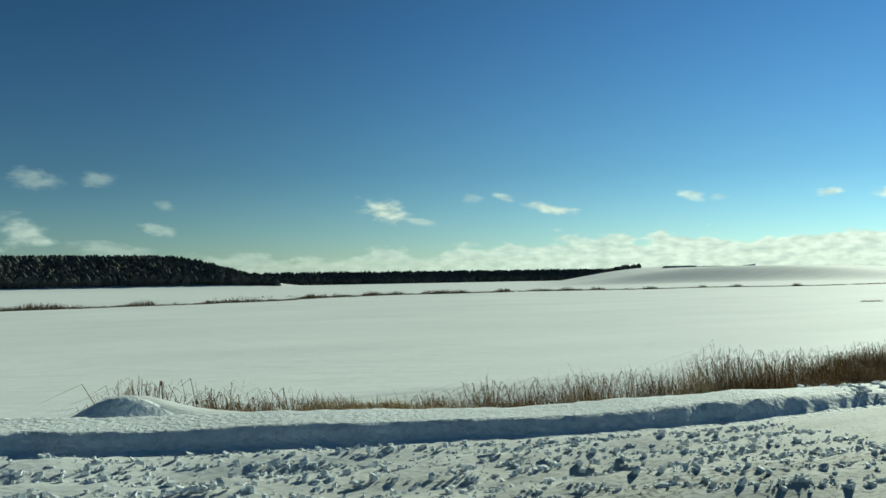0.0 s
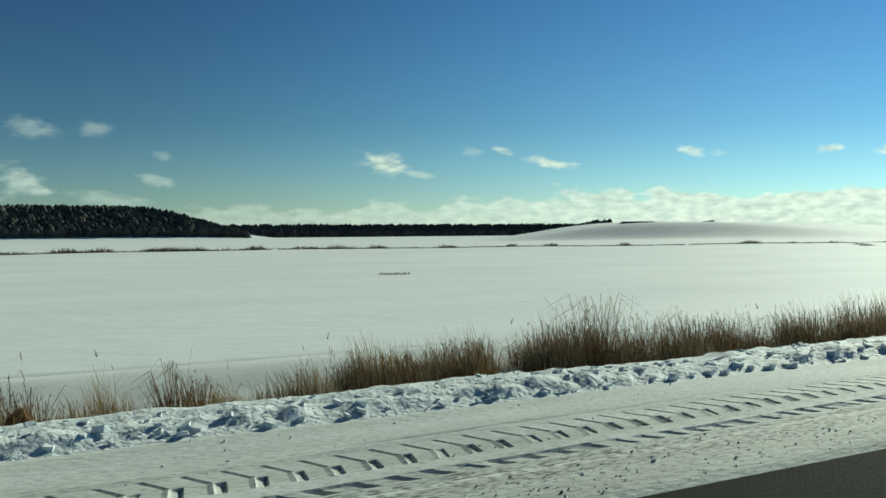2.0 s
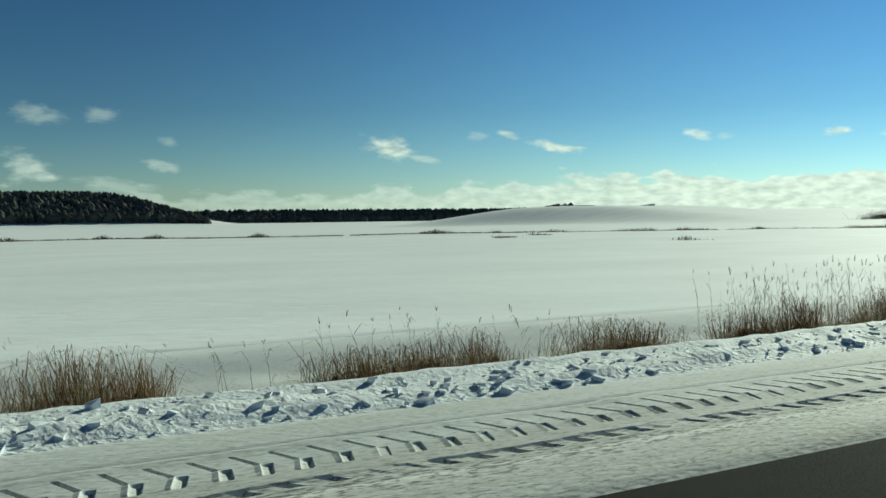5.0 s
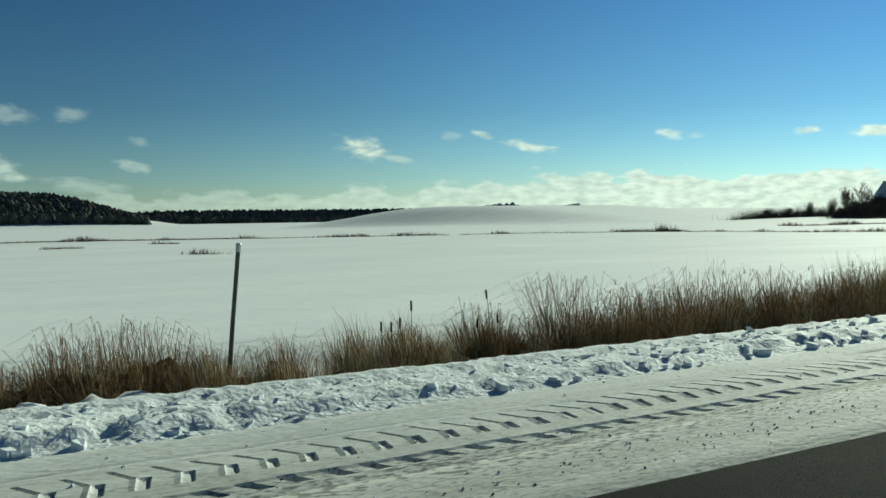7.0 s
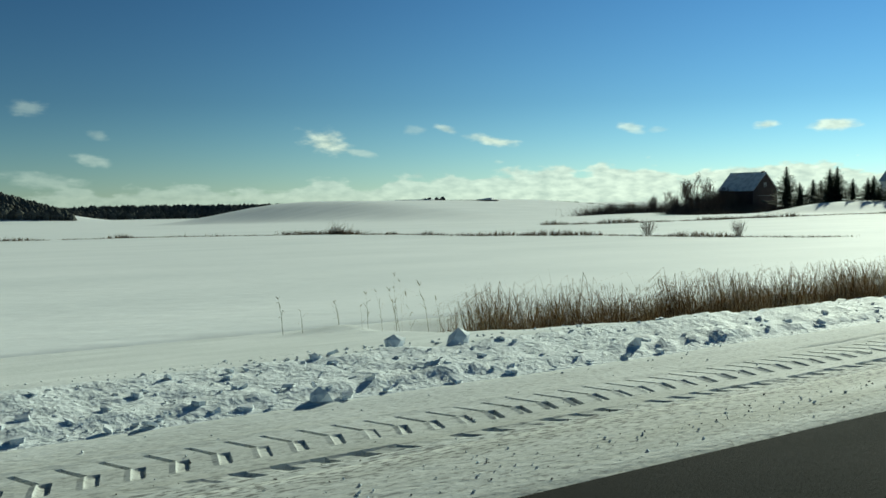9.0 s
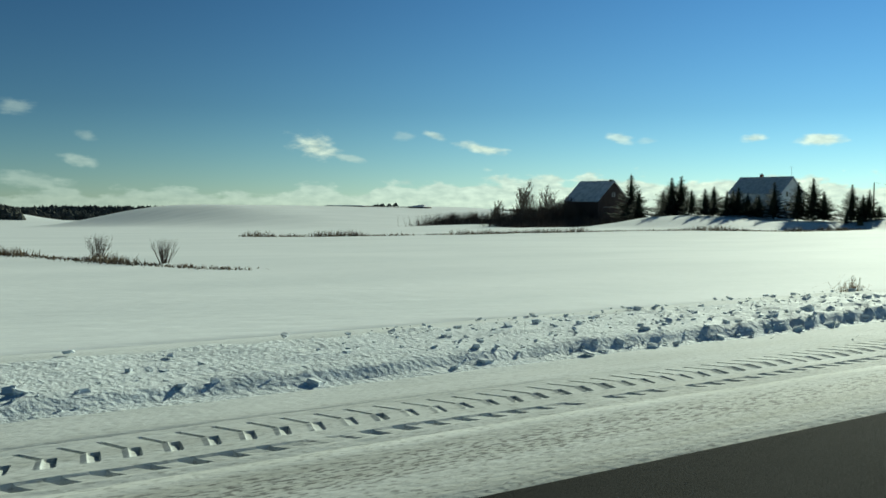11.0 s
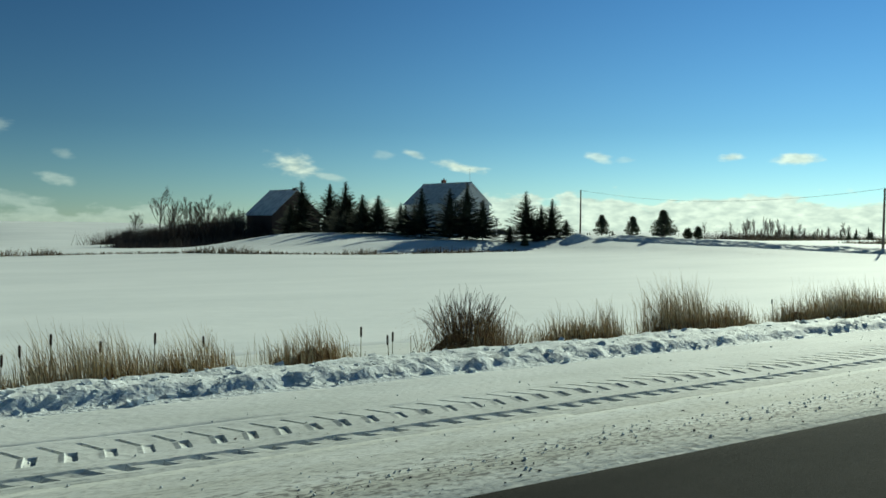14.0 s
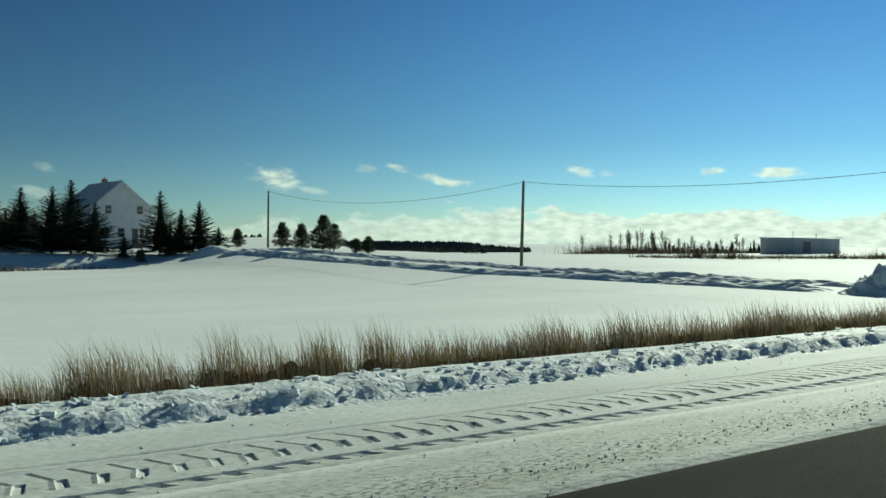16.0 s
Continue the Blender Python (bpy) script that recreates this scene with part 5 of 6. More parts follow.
SPRUCE_LABEL = "dark green spruce standing in the snowy farm row"
kinds = [spruce("spruce", 7.0, 31 + k, width=w, label=SPRUCE_LABEL, group="spruces in the farm row") for k, w in enumerate((0.44, 0.54, 0.48, 0.58))]
far_kinds = [spruce("spruce", 7.0, 41 + k, width=w, label="small dark spruce in a far hedgerow", group="far spruces", tier=0.085, fan=7, gap=0.45) for k, w in enumerate((0.6, 0.68))]
SPRUCES = ((435.2, 151.6, 8.8), (433.1, 138.0, 7.8), (436.1, 138.0, 8.3), (430.2, 118.7, 5.6), (434.4, 113.7, 6.6), (436.8, 110.1, 6.6), (438.2, 107.9, 7.3), (440.5, 107.1, 5.0),
           (447.3, 105.6, 6.4), (449.3, 104.5, 4.4), (451.5, 104.5, 5.3))
for i, (x, y, top) in enumerate(SPRUCES):
    g = float(field(np.array([x]), np.array([y]))[0])
    place(kinds[i % 4], x, y, (top - g) / 6.95, 57 * i)
for k, (x, y) in zip(far_kinds, ((640.0, 140.0), (588.0, 222.0))):
    k.location, k.scale = (x, y, float(field(np.array([x]), np.array([y]))[0])), (0.5, 0.5, 0.5)
# the thinner trees that fill the row
for i, (x, y, top) in enumerate(((428.5, 143.0, 4.6), (430.0, 130.0, 5.2), (427.8, 119.5, 4.8), (437.5, 120.0, 4.2), (442.5, 103.5, 1.4), (428.0, 125.0, 5.3), (432.0, 126.0, 5.9), (431.6, 121.0, 5.2), (435.4, 120.5, 4.6), (447.6, 103.5, 2.6), (453.4, 103.5, 2.4))):
    g = float(field(np.array([x]), np.array([y]))[0])
    place(kinds[(i + 1) % 4], x, y, (top - g) / 6.95, 40 + 83 * i)
# the four patterns stand in the row behind the house as well
for k, (x, y, top) in zip(kinds, ((441.5, 146.0, 5.2), (444.0, 150.0, 5.5), (426.5, 121.5, 3.6), (433.5, 116.5, 4.2))):
    g = float(field(np.array([x]), np.array([y]))[0])
    s = (top - g) / 6.95
    k.location, k.scale = (x, y, g), (s, s, s)


def pine(name, x, y, h, spread, seed, label):
    """A bushy young pine: several leaders with whorls of needle tufts and gaps between."""
    rs = random.Random(seed)
    g = float(field(np.array([x]), np.array([y]))[0])
    thing = tagged(new(name), label, "tree", "young pines by the drive")
    thing.location = (x, y, g)
    V, T, tv, tf = [], [], [], []
    vs, fs = tube([(0, 0, -0.2), (0, 0, h * 0.9)], [0.08, 0.02], 6)
    tv += vs
    tf += fs
    for _ in range(int(70 * h)):
        f = rs.uniform(0.04, 1.06) ** 0.8
        a = rs.uniform(0, 6.28)
        R = spread * 0.85 * max(0.0, 1 - f) ** 0.8 * (0.75 + 0.25 * min(1, f * 5)) * rs.uniform(0.25, 1.15) + 0.08
        c = Vector((math.cos(a) * R, math.sin(a) * R, h * f + 0.12 * R))
        o = len(tv)
        vs, fs = tube([(0, 0, h * f * 0.85), tuple(c)], [0.02, 0.008], 3)
        tv += vs
        tf += [tuple(i + o for i in q) for q in fs]
        for _ in range(16):
            d = Vector((rs.uniform(-1, 1), rs.uniform(-1, 1), rs.uniform(-0.4, 1))).normalized()
            p = c + Vector((rs.uniform(-1, 1), rs.uniform(-1, 1), rs.uniform(-0.6, 0.6))) * 0.22
            u = d.orthogonal().normalized() * 0.05
            o = len(V)
            V.extend((p - u, p + u, p + d * rs.uniform(0.2, 0.38)))
            T.append((o, o + 1, o + 2))
    part_mesh("trunk", mesh_of("trunk", [tuple(v) for v in tv], [tf], BARK), thing)
    part_mesh("crown", mesh_of("crown", [tuple(v) for v in V], [T], PINE), thing)


pine("pine", 462.4, 105.0, 2.9, 1.6, 1, "young green pine beside the snowy drive")
pine("pine", 459.6, 90.4, 3.7, 2.6, 2, "bushy young pine with reddish-green needles by the drive")
pine("pine", 460.6, 97.0, 2.7, 1.5, 3, "young green pine beside the snowy drive")
pine("pine", 462.6, 88.5, 1.3, 0.9, 4, "low bushy pine beside the snowy drive")
pine("pine", 461.9, 92.0, 2.8, 1.8, 5, "young green pine beside the snowy drive")
pine("pine", 466.0, 125.0, 2.6, 1.3, 6, "round young pine behind the house drive")
pine("pine", 463.4, 87.3, 1.6, 0.6, 7, "low bushy pine beside the snowy drive")
pine("pine", 443.6, 101.5, 1.1, 0.5, 8, "knee-high pine at the edge of the yard")


def bare_tree(name, x, y, h, seed, label, group="", spread=0.3, depth=5, z=None, birchy=BARK, sides=3, limbs=9, twig=0.014):
    """A leafless tree: trunk with limbs that fork to fine twigs."""
    rs = random.Random(seed)
    g = float(field(np.array([x]), np.array([y]))[0]) if z is None else z
    thing = tagged(new(name), label, "tree", group)
    thing.location = (x, y, g)
    part("trunk", tube_bm([(0, 0, -0.3), (0.03 * h * rs.uniform(-1, 1), 0, h * 0.45), (0.04 * h * rs.uniform(-1, 1), 0.02 * h, h * 0.92)], [h * 0.017 + 0.02, h * 0.011, 0.01], 7), birchy, thing)
    V, F = [], []

    def grow(p, d, L, r, k):
        e = p + d * L
        m = p.lerp(e, 0.5) + Vector((rs.uniform(-1, 1), rs.uniform(-1, 1), rs.uniform(0, 1))) * L * 0.07
        vs, fs = tube([p, m, e], [r, r * 0.8, r * 0.55], sides)
        o = len(V)
        V.extend(vs)
        F.extend([tuple(i + o for i in f) for f in fs])
        if k == 0:
            return
        for _ in range(2 if k < 3 else 3):
            dd = (d + Vector((rs.uniform(-1, 1), rs.uniform(-1, 1), rs.uniform(0.0, 1.0))) * 0.6).normalized()
            grow(p.lerp(e, rs.uniform(0.25, 1.0)), dd, L * rs.uniform(0.55, 0.8), max(r * 0.55, twig), k - 1)

    for i in range(limbs):
        f = 0.25 + 0.65 * (i + rs.uniform(0, 0.8)) / limbs
        a = i * 2.4 + rs.uniform(-0.5, 0.5)
        d = Vector((math.cos(a) * spread * 1.6, math.sin(a) * spread * 1.6, 0.75)).normalized()
        grow(Vector((0, 0, h * f)), d, h * 0.27 * (1.2 - f * 0.6), h * 0.006 + 0.008, depth - 1)
    part_mesh("crown", mesh_of("crown", [tuple(v) for v in V], [F], TWIG), thing)
    return thing


bare_tree("bare_tree", 414.0, 163.0, 8.6, 1, "tall leafless tree at the edge of the farm thicket", "bare trees by the barn")
bare_tree("bare_tree", 424.5, 168.0, 7.6, 2, "leafless tree with fine twigs beside the barn", "bare trees by the barn")
bare_tree("bare_tree", 421.0, 164.0, 6.4, 3, "leafless tree with fine twigs beside the barn", "bare trees by the barn")
bare_tree("bare_tree", 428.0, 170.0, 6.6, 4, "leafless tree with fine twigs beside the barn", "bare trees by the barn")
bare_tree("bare_tree", 417.5, 168.0, 5.8, 5, "leafless tree with fine twigs beside the barn", "bare trees by the barn")
bare_tree("bare_tree", 431.0, 174.0, 6.2, 6, "leafless tree with fine twigs beside the barn", "bare trees by the barn")

bare_tree("bare_tree", 419.5, 171, 6.8, 60, "leafless tree with fine twigs beside the barn", "bare trees by the barn", depth=5, limbs=13)
bare_tree("bare_tree", 426.5, 176, 6.6, 61, "leafless tree with fine twigs beside the barn", "bare trees by the barn", depth=5, limbs=13)
bare_tree("bare_tree", 412.0, 170, 5.0, 62, "leafless tree with fine twigs beside the barn", "bare trees by the barn", depth=5, limbs=13)
bare_tree("bare_tree", 430.5, 167, 5.6, 63, "leafless tree with fine twigs beside the barn", "bare trees by the barn", depth=5, limbs=13)
bare_tree("bare_tree", 423, 174, 7.2, 64, "leafless tree with fine twigs beside the barn", "bare trees by the barn", depth=5, limbs=13)

def thicket():
    """Leafless brush on the slope below the barn, and dead grass lines along the field ditches."""
    rs = np.random.RandomState(9)
    br = Blades()

    def fill(x, y, h0, h1, w0, w1, lean=0.35):
        g = field(x, y)
        h = h0 + (h1 - h0) * rs.uniform(0, 1, len(x)) ** 1.5
        br.wisps(np.stack([x, y, g - 0.05], -1), h, rs.normal(0, lean, (len(x), 2)) * h[:, None], rs.uniform(w0, w1, len(x)) * 1.3, rs)

    t = rs.uniform(0, 1, 9000)
    fill(418 + 16 * t + rs.normal(0, 2.2, 9000), 205 - 44 * t + rs.normal(0, 4.0, 9000), 0.8, 3.8, 0.04, 0.10)
    t = rs.uniform(0, 1, 16000)
    fill(409 + 23 * t + rs.normal(0, 1.5, 16000), 162 + 6 * t + rs.normal(0, 3, 16000), 0.6, 2.8 + 4.0 * t, 0.04, 0.09)
    t = rs.uniform(0, 1, 5500)
    fill(404 + 34 * t, 157 - 4 * t + rs.normal(0, 2.2, 5500), 0.3, 1.2 + 2.0 * t, 0.04, 0.09)
    br.build("brush", TWIG, "dense leafless brush on the slope below the barn", "brush")


thicket()


def dead_grass_lines():
    rs = np.random.RandomState(10)
    gl = Blades()

    def line(points, h, per_m, wide, w=(0.04, 0.10)):
        for (x0, y0), (x1, y1) in zip(points, points[1:]):
            L = math.hypot(x1 - x0, y1 - y0)
            n = int(L * per_m)
            t = rs.uniform(0, 1, n)
            x, y = x0 + (x1 - x0) * t + rs.normal(0, wide, n), y0 + (y1 - y0) * t + rs.normal(0, wide, n)
            x, y = x + 2.5 * fbm(x / 14, y / 14 + 3, 2), y + 2.5 * fbm(x / 11 + 7, y / 11, 2)
            clump = fbm(x / 3.5, y / 3.5, 2)
            keep = clump > -0.3
            x, y, clump = x[keep], y[keep], clump[keep]
            hh = h * rs.uniform(0.35, 1.0, len(x)) * (0.7 + 1.4 * smooth(clump, -0.05, 0.3))
            gl.wisps(np.stack([x, y, field(x, y) - 0.05], -1), hh, rs.normal(0, 0.4, (len(x), 2)) * hh[:, None], rs.uniform(*w, len(x)) * 1.3, rs)

    line(((0, 110), (25, 115), (45, 124), (75, 148), (100, 152), (150, 148), (190, 137), (222, 130)), 0.48, 60, 0.4, (0.06, 0.13))
    line(((50, 158), (66, 150), (96, 170), (125, 165)), 0.4, 7, 0.6)
    line(((222, 130), (236, 124), (258, 118), (270, 112), (283, 108), (288, 84), (293, 62), (297, 46)), 0.36, 38, 0.5, (0.05, 0.12))
    line(((279.5, 113), (285.5, 106)), 1.0, 80, 0.7, (0.04, 0.08))
    line(((330, 124), (338, 117), (350, 115), (364, 114), (373, 116), (384, 112), (391, 104), (401, 95), (412, 93), (424, 95), (438, 97)), 0.55, 38, 0.5, (0.05, 0.12))
    line(((192, 100.5), (195.5, 102)), 0.5, 60, 0.4)
    line(((198, 76), (201, 75)), 0.4, 30, 0.4)
    line(((206, 113), (209, 112)), 0.4, 40, 0.4)
    line(((78.4, 55.6), (80.4, 55.0)), 0.35, 50, 0.25)
    line(((520, 98), (545, 94), (570, 92), (600, 92), (640, 100)), 1.1, 45, 1.6, (0.05, 0.12))
    line(((560, 150), (700, 190)), 1.4, 12, 4, (0.06, 0.14))
    gl.build("ditch_grass", DITCH_GRASS, "dead brown grass marking the snowy field ditches", "grass")


dead_grass_lines()
for i in range(18):
    f = i / 17
    x, y = 410 + 23 * f + TR.uniform(-1.5, 1.5), 160 + 9 * TR.uniform(-0.4, 1) + 6 * f
    if i % 3 == 2:
        x, y = 419 + 12 * f, 203 - 34 * f
    g = float(field(np.array([x]), np.array([y]))[0])
    shrub("thicket_bush", x, y, 2.6 + 2.6 * f + TR.uniform(-0.5, 0.8), 1.7, 75, 200 + i, "tall leafless bush in the thicket beside the barn", "bushes by the barn", TWIG, 0.03, 6, g)
shrub("field_shrub", 295.0, 66.0, 1.5, 1.1, 60, 21, "small leafless shrub on the snowy field ditch", "field shrubs", r=0.012, z=-2.35)
shrub("field_shrub", 296.0, 56.0, 1.4, 0.9, 60, 22, "small leafless shrub on the snowy field ditch", "field shrubs", r=0.012, z=-2.2)


def far_woods():
    """Conifers of the far slopes, a few hundred metres deep."""
    rs = np.random.RandomState(12)

    def grove(x, y, h, name, label):
        n = len(x)
        g = field(x, y)
        k = 4
        a = np.arange(k) * 2 * math.pi / k
        r = h * rs.uniform(0.4, 0.7, n)
        jag = rs.uniform(0.6, 1.3, (n, k))
        low = np.stack([x[:, None] + np.cos(a) * r[:, None] * jag, y[:, None] + np.sin(a) * r[:, None] * jag, np.repeat((g + h * 0.02)[:, None], k, 1)], -1)
        mid = np.stack([x[:, None] + np.cos(a + 0.5) * r[:, None] * 0.8 * jag, y[:, None] + np.sin(a + 0.5) * r[:, None] * 0.8 * jag, (g + h * 0.55)[:, None] + rs.uniform(-0.08, 0.08, (n, k)) * h[:, None]], -1)
        tip = np.stack([x, y, g + h], -1)[:, None]
        v = np.concatenate([low, mid, tip], 1)
        b = (np.arange(n) * (2 * k + 1))[:, None, None]
        q = np.array([(i, (i + 1) % k, k + (i + 1) % k, k + i) for i in range(k)])[None] + b
        t = np.array([(k + i, k + (i + 1) % k, 2 * k) for i in range(k)])[None] + b
        me = mesh_of(name, v.reshape(-1, 3), [q.reshape(-1, 4), t.reshape(-1, 3)], HAZED_CONIFER)
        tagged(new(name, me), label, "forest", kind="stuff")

    n = 8000
    x, y = rs.uniform(-620, 680, n), 1490 + 360 * rs.uniform(0, 1, n) ** 1.5
    keep = x < 585 + (y - 1490) * 0.15
    grove(x[keep], y[keep], rs.uniform(9, 16, keep.sum()) * (1 - 0.5 * smooth(x[keep], 500, 660)), "forest", "dark conifer forest on a far hillside")
    n = 5200
    x, y = rs.uniform(640, 2100, n), 1840 + 330 * rs.uniform(0, 1, n) ** 1.5
    grove(x, y, rs.uniform(9, 15, n), "far_forest", "low dark forest along the horizon")
    n = 160
    x, y = rs.normal(860, 16, n), rs.normal(990, 10, n)
    grove(x, y, rs.uniform(5, 9, n), "hilltop_copse", "dark copse on the snowy hilltop")
    n = 900
    t = rs.uniform(0, 1, n)
    grove(760 + 620 * t + rs.normal(0, 8, n), 560 - 90 * t + rs.normal(0, 2.5, n), rs.uniform(0.5, 1.3, n), "horizon_treeline", "low dark treeline beyond the fields")


far_woods()
BELT = "leafless roadside tree in a far belt"
for i in range(36):
    f = i / 35
    bare_tree("bare_tree", 630 + 56 * f + TR.uniform(-3, 3), 205 + TR.uniform(-14, 14), TR.uniform(4.2, 7.2) - 2.4 * f + 1.2 * math.sin(9 * f), 100 + i, BELT, "far belt of bare trees", depth=3, spread=0.16, limbs=12, twig=0.05)


def belt_brush():
    rs = np.random.RandomState(19)
    br = Blades()
    n = 11000
    t = rs.uniform(0, 1, n)
    x, y = 622 + 76 * t, 205 + rs.normal(0, 7, n)
    hh = (0.6 + 5.0 * rs.uniform(0, 1, n) ** 2.2) * (1 - 0.4 * t) * (0.75 + 1.2 * fbm(x / 6, x * 0 + 2, 2))
    br.wisps(np.stack([x, y, field(x, y) - 0.05], -1), hh, rs.normal(0, 0.2, (n, 2)) * hh[:, None], rs.uniform(0.08, 0.18, n), rs)
    br.build("belt_brush", TWIG, "dense leafless brush under the far belt of trees", "brush")


belt_brush()
for i in range(9):
    x, y = 600 + 9 * i + TR.uniform(-3, 3), 158 + TR.uniform(-8, 8) + 2 * i
    g = float(field(np.array([x]), np.array([y]))[0])
    copy_thing(far_kinds[i % 2], pose(x, y, g, 0, 0, 40 * i) @ Matrix.Scale(TR.uniform(0.6, 1.3), 4))
for i in range(22):
    f = i / 21
    x, y = 520 + 80 * f + TR.uniform(-3, 3), 180 + 55 * f + TR.uniform(-12, 12)
    g = float(field(np.array([x]), np.array([y]))[0])
    copy_thing(far_kinds[i % 2], pose(x, y, g, 0, 0, 40 * i) @ Matrix.Scale(TR.uniform(0.35, 0.8), 4))


# ---- the farm ----
def sash(parent, x, y, z, w, h, name="window"):
    """A window in a wall that faces -Y: casing, sill, two panes."""
    win = part(name, box(x - w / 2, x + w / 2, y - 0.02, y + 0.05, z, z + h), GLASS, parent, "dark double-pane window")
    t = 0.07
    part("frame", box(x - w / 2 - t, x - w / 2, y - 0.05, y + 0.03, z - t, z + h + t), TRIM, win)
    part("frame", box(x + w / 2, x + w / 2 + t, y - 0.05, y + 0.03, z - t, z + h + t), TRIM, win)
    part("frame", box(x - w / 2, x + w / 2, y - 0.05, y + 0.03, z + h, z + h + t), TRIM, win)
    part("sill", box(x - w / 2 - 0.12, x + w / 2 + 0.12, y - 0.1, y + 0.03, z - t, z), TRIM, win)
    part("mullion", box(x - w / 2, x + w / 2, y - 0.035, y + 0.0, z + h / 2 - 0.02, z + h / 2 + 0.02), TRIM, win)
    return win


def gable_roof(parent, x0, x1, y0, y1, eave, apex, over, thick, mat):
    """Two slopes with thickness, overhanging on all sides."""
    xm = (x0 + x1) / 2
    k = (apex - eave) / (xm - x0)
    for s in (-1, 1):
        xe = xm + s * (xm - x0 + over)
        ze = eave - k * over
        part("roof_slope", prism([(xm, apex), (xm, apex + thick), (xe, ze + thick), (xe, ze)], y0 - over, y1 + over), mat, parent)
    part("ridge", tube_bm([(xm, y0 - over, apex + thick), (xm, y1 + over, apex + thick)], [0.09, 0.09], 6), mat, parent)


def house():
    h = tagged(new("house"), "white clapboard farmhouse with a steep grey roof", "house")
    h.location = (447.5, 119.0, 0.0)
    W, D, E, A = 3.75, 12.5, 4.75, 7.9
    part("body", prism([(-W, -0.7), (W, -0.7), (W, E), (0, A), (-W, E)], 0, D), SIDING, h, "white clapboard walls")
    for i in range(26):
        z = 0.1 + 0.3 * i
        if z > A - 0.25:
            break
        half = W if z < E else W * (A - z) / (A - E)
        part("clapboard", box(-half + 0.02, half - 0.02, -0.02, 0.0, z - 0.02, z), SIDING, h)
    gable_roof(h, -W, W, 0, D, E, A, 0.35, 0.16, ROOF)
    for s in (-1, 1):
        part("corner_board", box(s * W - 0.06, s * W + 0.06, -0.035, 0.06, -0.3, E), TRIM, h)
        ang = (A - E) / W
        part("barge_board", prism([(0, A), (0, A - 0.2), (s * (W + 0.35), E - ang * 0.35 - 0.2), (s * (W + 0.35), E - ang * 0.35)], -0.39, -0.36), TRIM, h)
    sash(h, 2.35, 0.0, 4.0, 0.75, 1.0)
    sash(h, -1.6, 0.0, 4.0, 0.75, 1.0)
    sash(h, 2.6, 0.0, 1.0, 0.5, 1.2)
    sash(h, 3.2, 0.0, 1.0, 0.35, 1.2)
    sash(h, -2.0, 0.0, 1.0, 0.9, 1.2)
    sash(h, 0.0, 0.0, 1.1, 0.8, 1.1)
    door = part("door", box(1.35, 2.1, -0.04, 0.04, 0.1, 2.15), DOOR_PAINT, h, "dark front door")
    part("door_frame", box(1.27, 1.35, -0.06, 0.02, 0.1, 2.23), TRIM, door)
    part("door_frame", box(2.1, 2.18, -0.06, 0.02, 0.1, 2.23), TRIM, door)
    part("handle", tube_bm([(1.45, -0.06, 1.1), (1.45, -0.06, 1.22)], [0.02, 0.02], 6), STEEL, door)
    part("step", box(1.1, 2.4, -1.0, -0.02, -0.4, 0.08), POLE_WOOD, h, "snow-dusted wooden front step")
    # porch on the side away from the barn
    porch = part("porch_floor", box(W, W + 2.4, 0.6, 5.0, 0.3, 0.42), POLE_WOOD, h, "raised wooden porch")
    part("porch_roof", box(W + 0.05, W + 2.6, 0.4, 5.2, 2.35, 2.5), ROOF, porch)
    for y in (0.7, 2.8, 4.9):
        part("porch_post", box(W + 2.2, W + 2.32, y - 0.06, y + 0.06, -0.6, 2.35), TRIM, porch)
    part("porch_rail", box(W + 0.05, W + 2.3, 0.62, 0.68, 1.2, 1.28), TRIM, porch)
    for i in range(9):
        part("baluster", box(W + 0.2 + 0.24 * i, W + 0.24 + 0.24 * i, 0.63, 0.67, 0.42, 1.2), TRIM, porch)
    chim = part("chimney", box(0.1, 0.7, 7.3, 7.9, A - 1.0, A + 0.75), BRICK, h, "dark brick chimney")
    part("flue", tube_bm([(0.4, 7.6, A + 0.75), (0.4, 7.6, A + 1.0)], [0.14, 0.14], 8), STEEL, chim)
    mast = part("antenna_mast", tube_bm([(0.0, 0.2, A), (0.0, 0.2, A + 2.3)], [0.025, 0.02], 6), STEEL, h, "thin television antenna mast")
    part("antenna_boom", tube_bm([(-0.5, 0.2, A + 2.1), (0.5, 0.2, A + 2.15)], [0.012, 0.012], 5), STEEL, mast)
    for i in range(5):
        part("antenna_rod", tube_bm([(-0.45 + 0.22 * i, -0.05, A + 2.11), (-0.45 + 0.22 * i, 0.45, A + 2.11)], [0.008, 0.008], 4), STEEL, mast)


house()


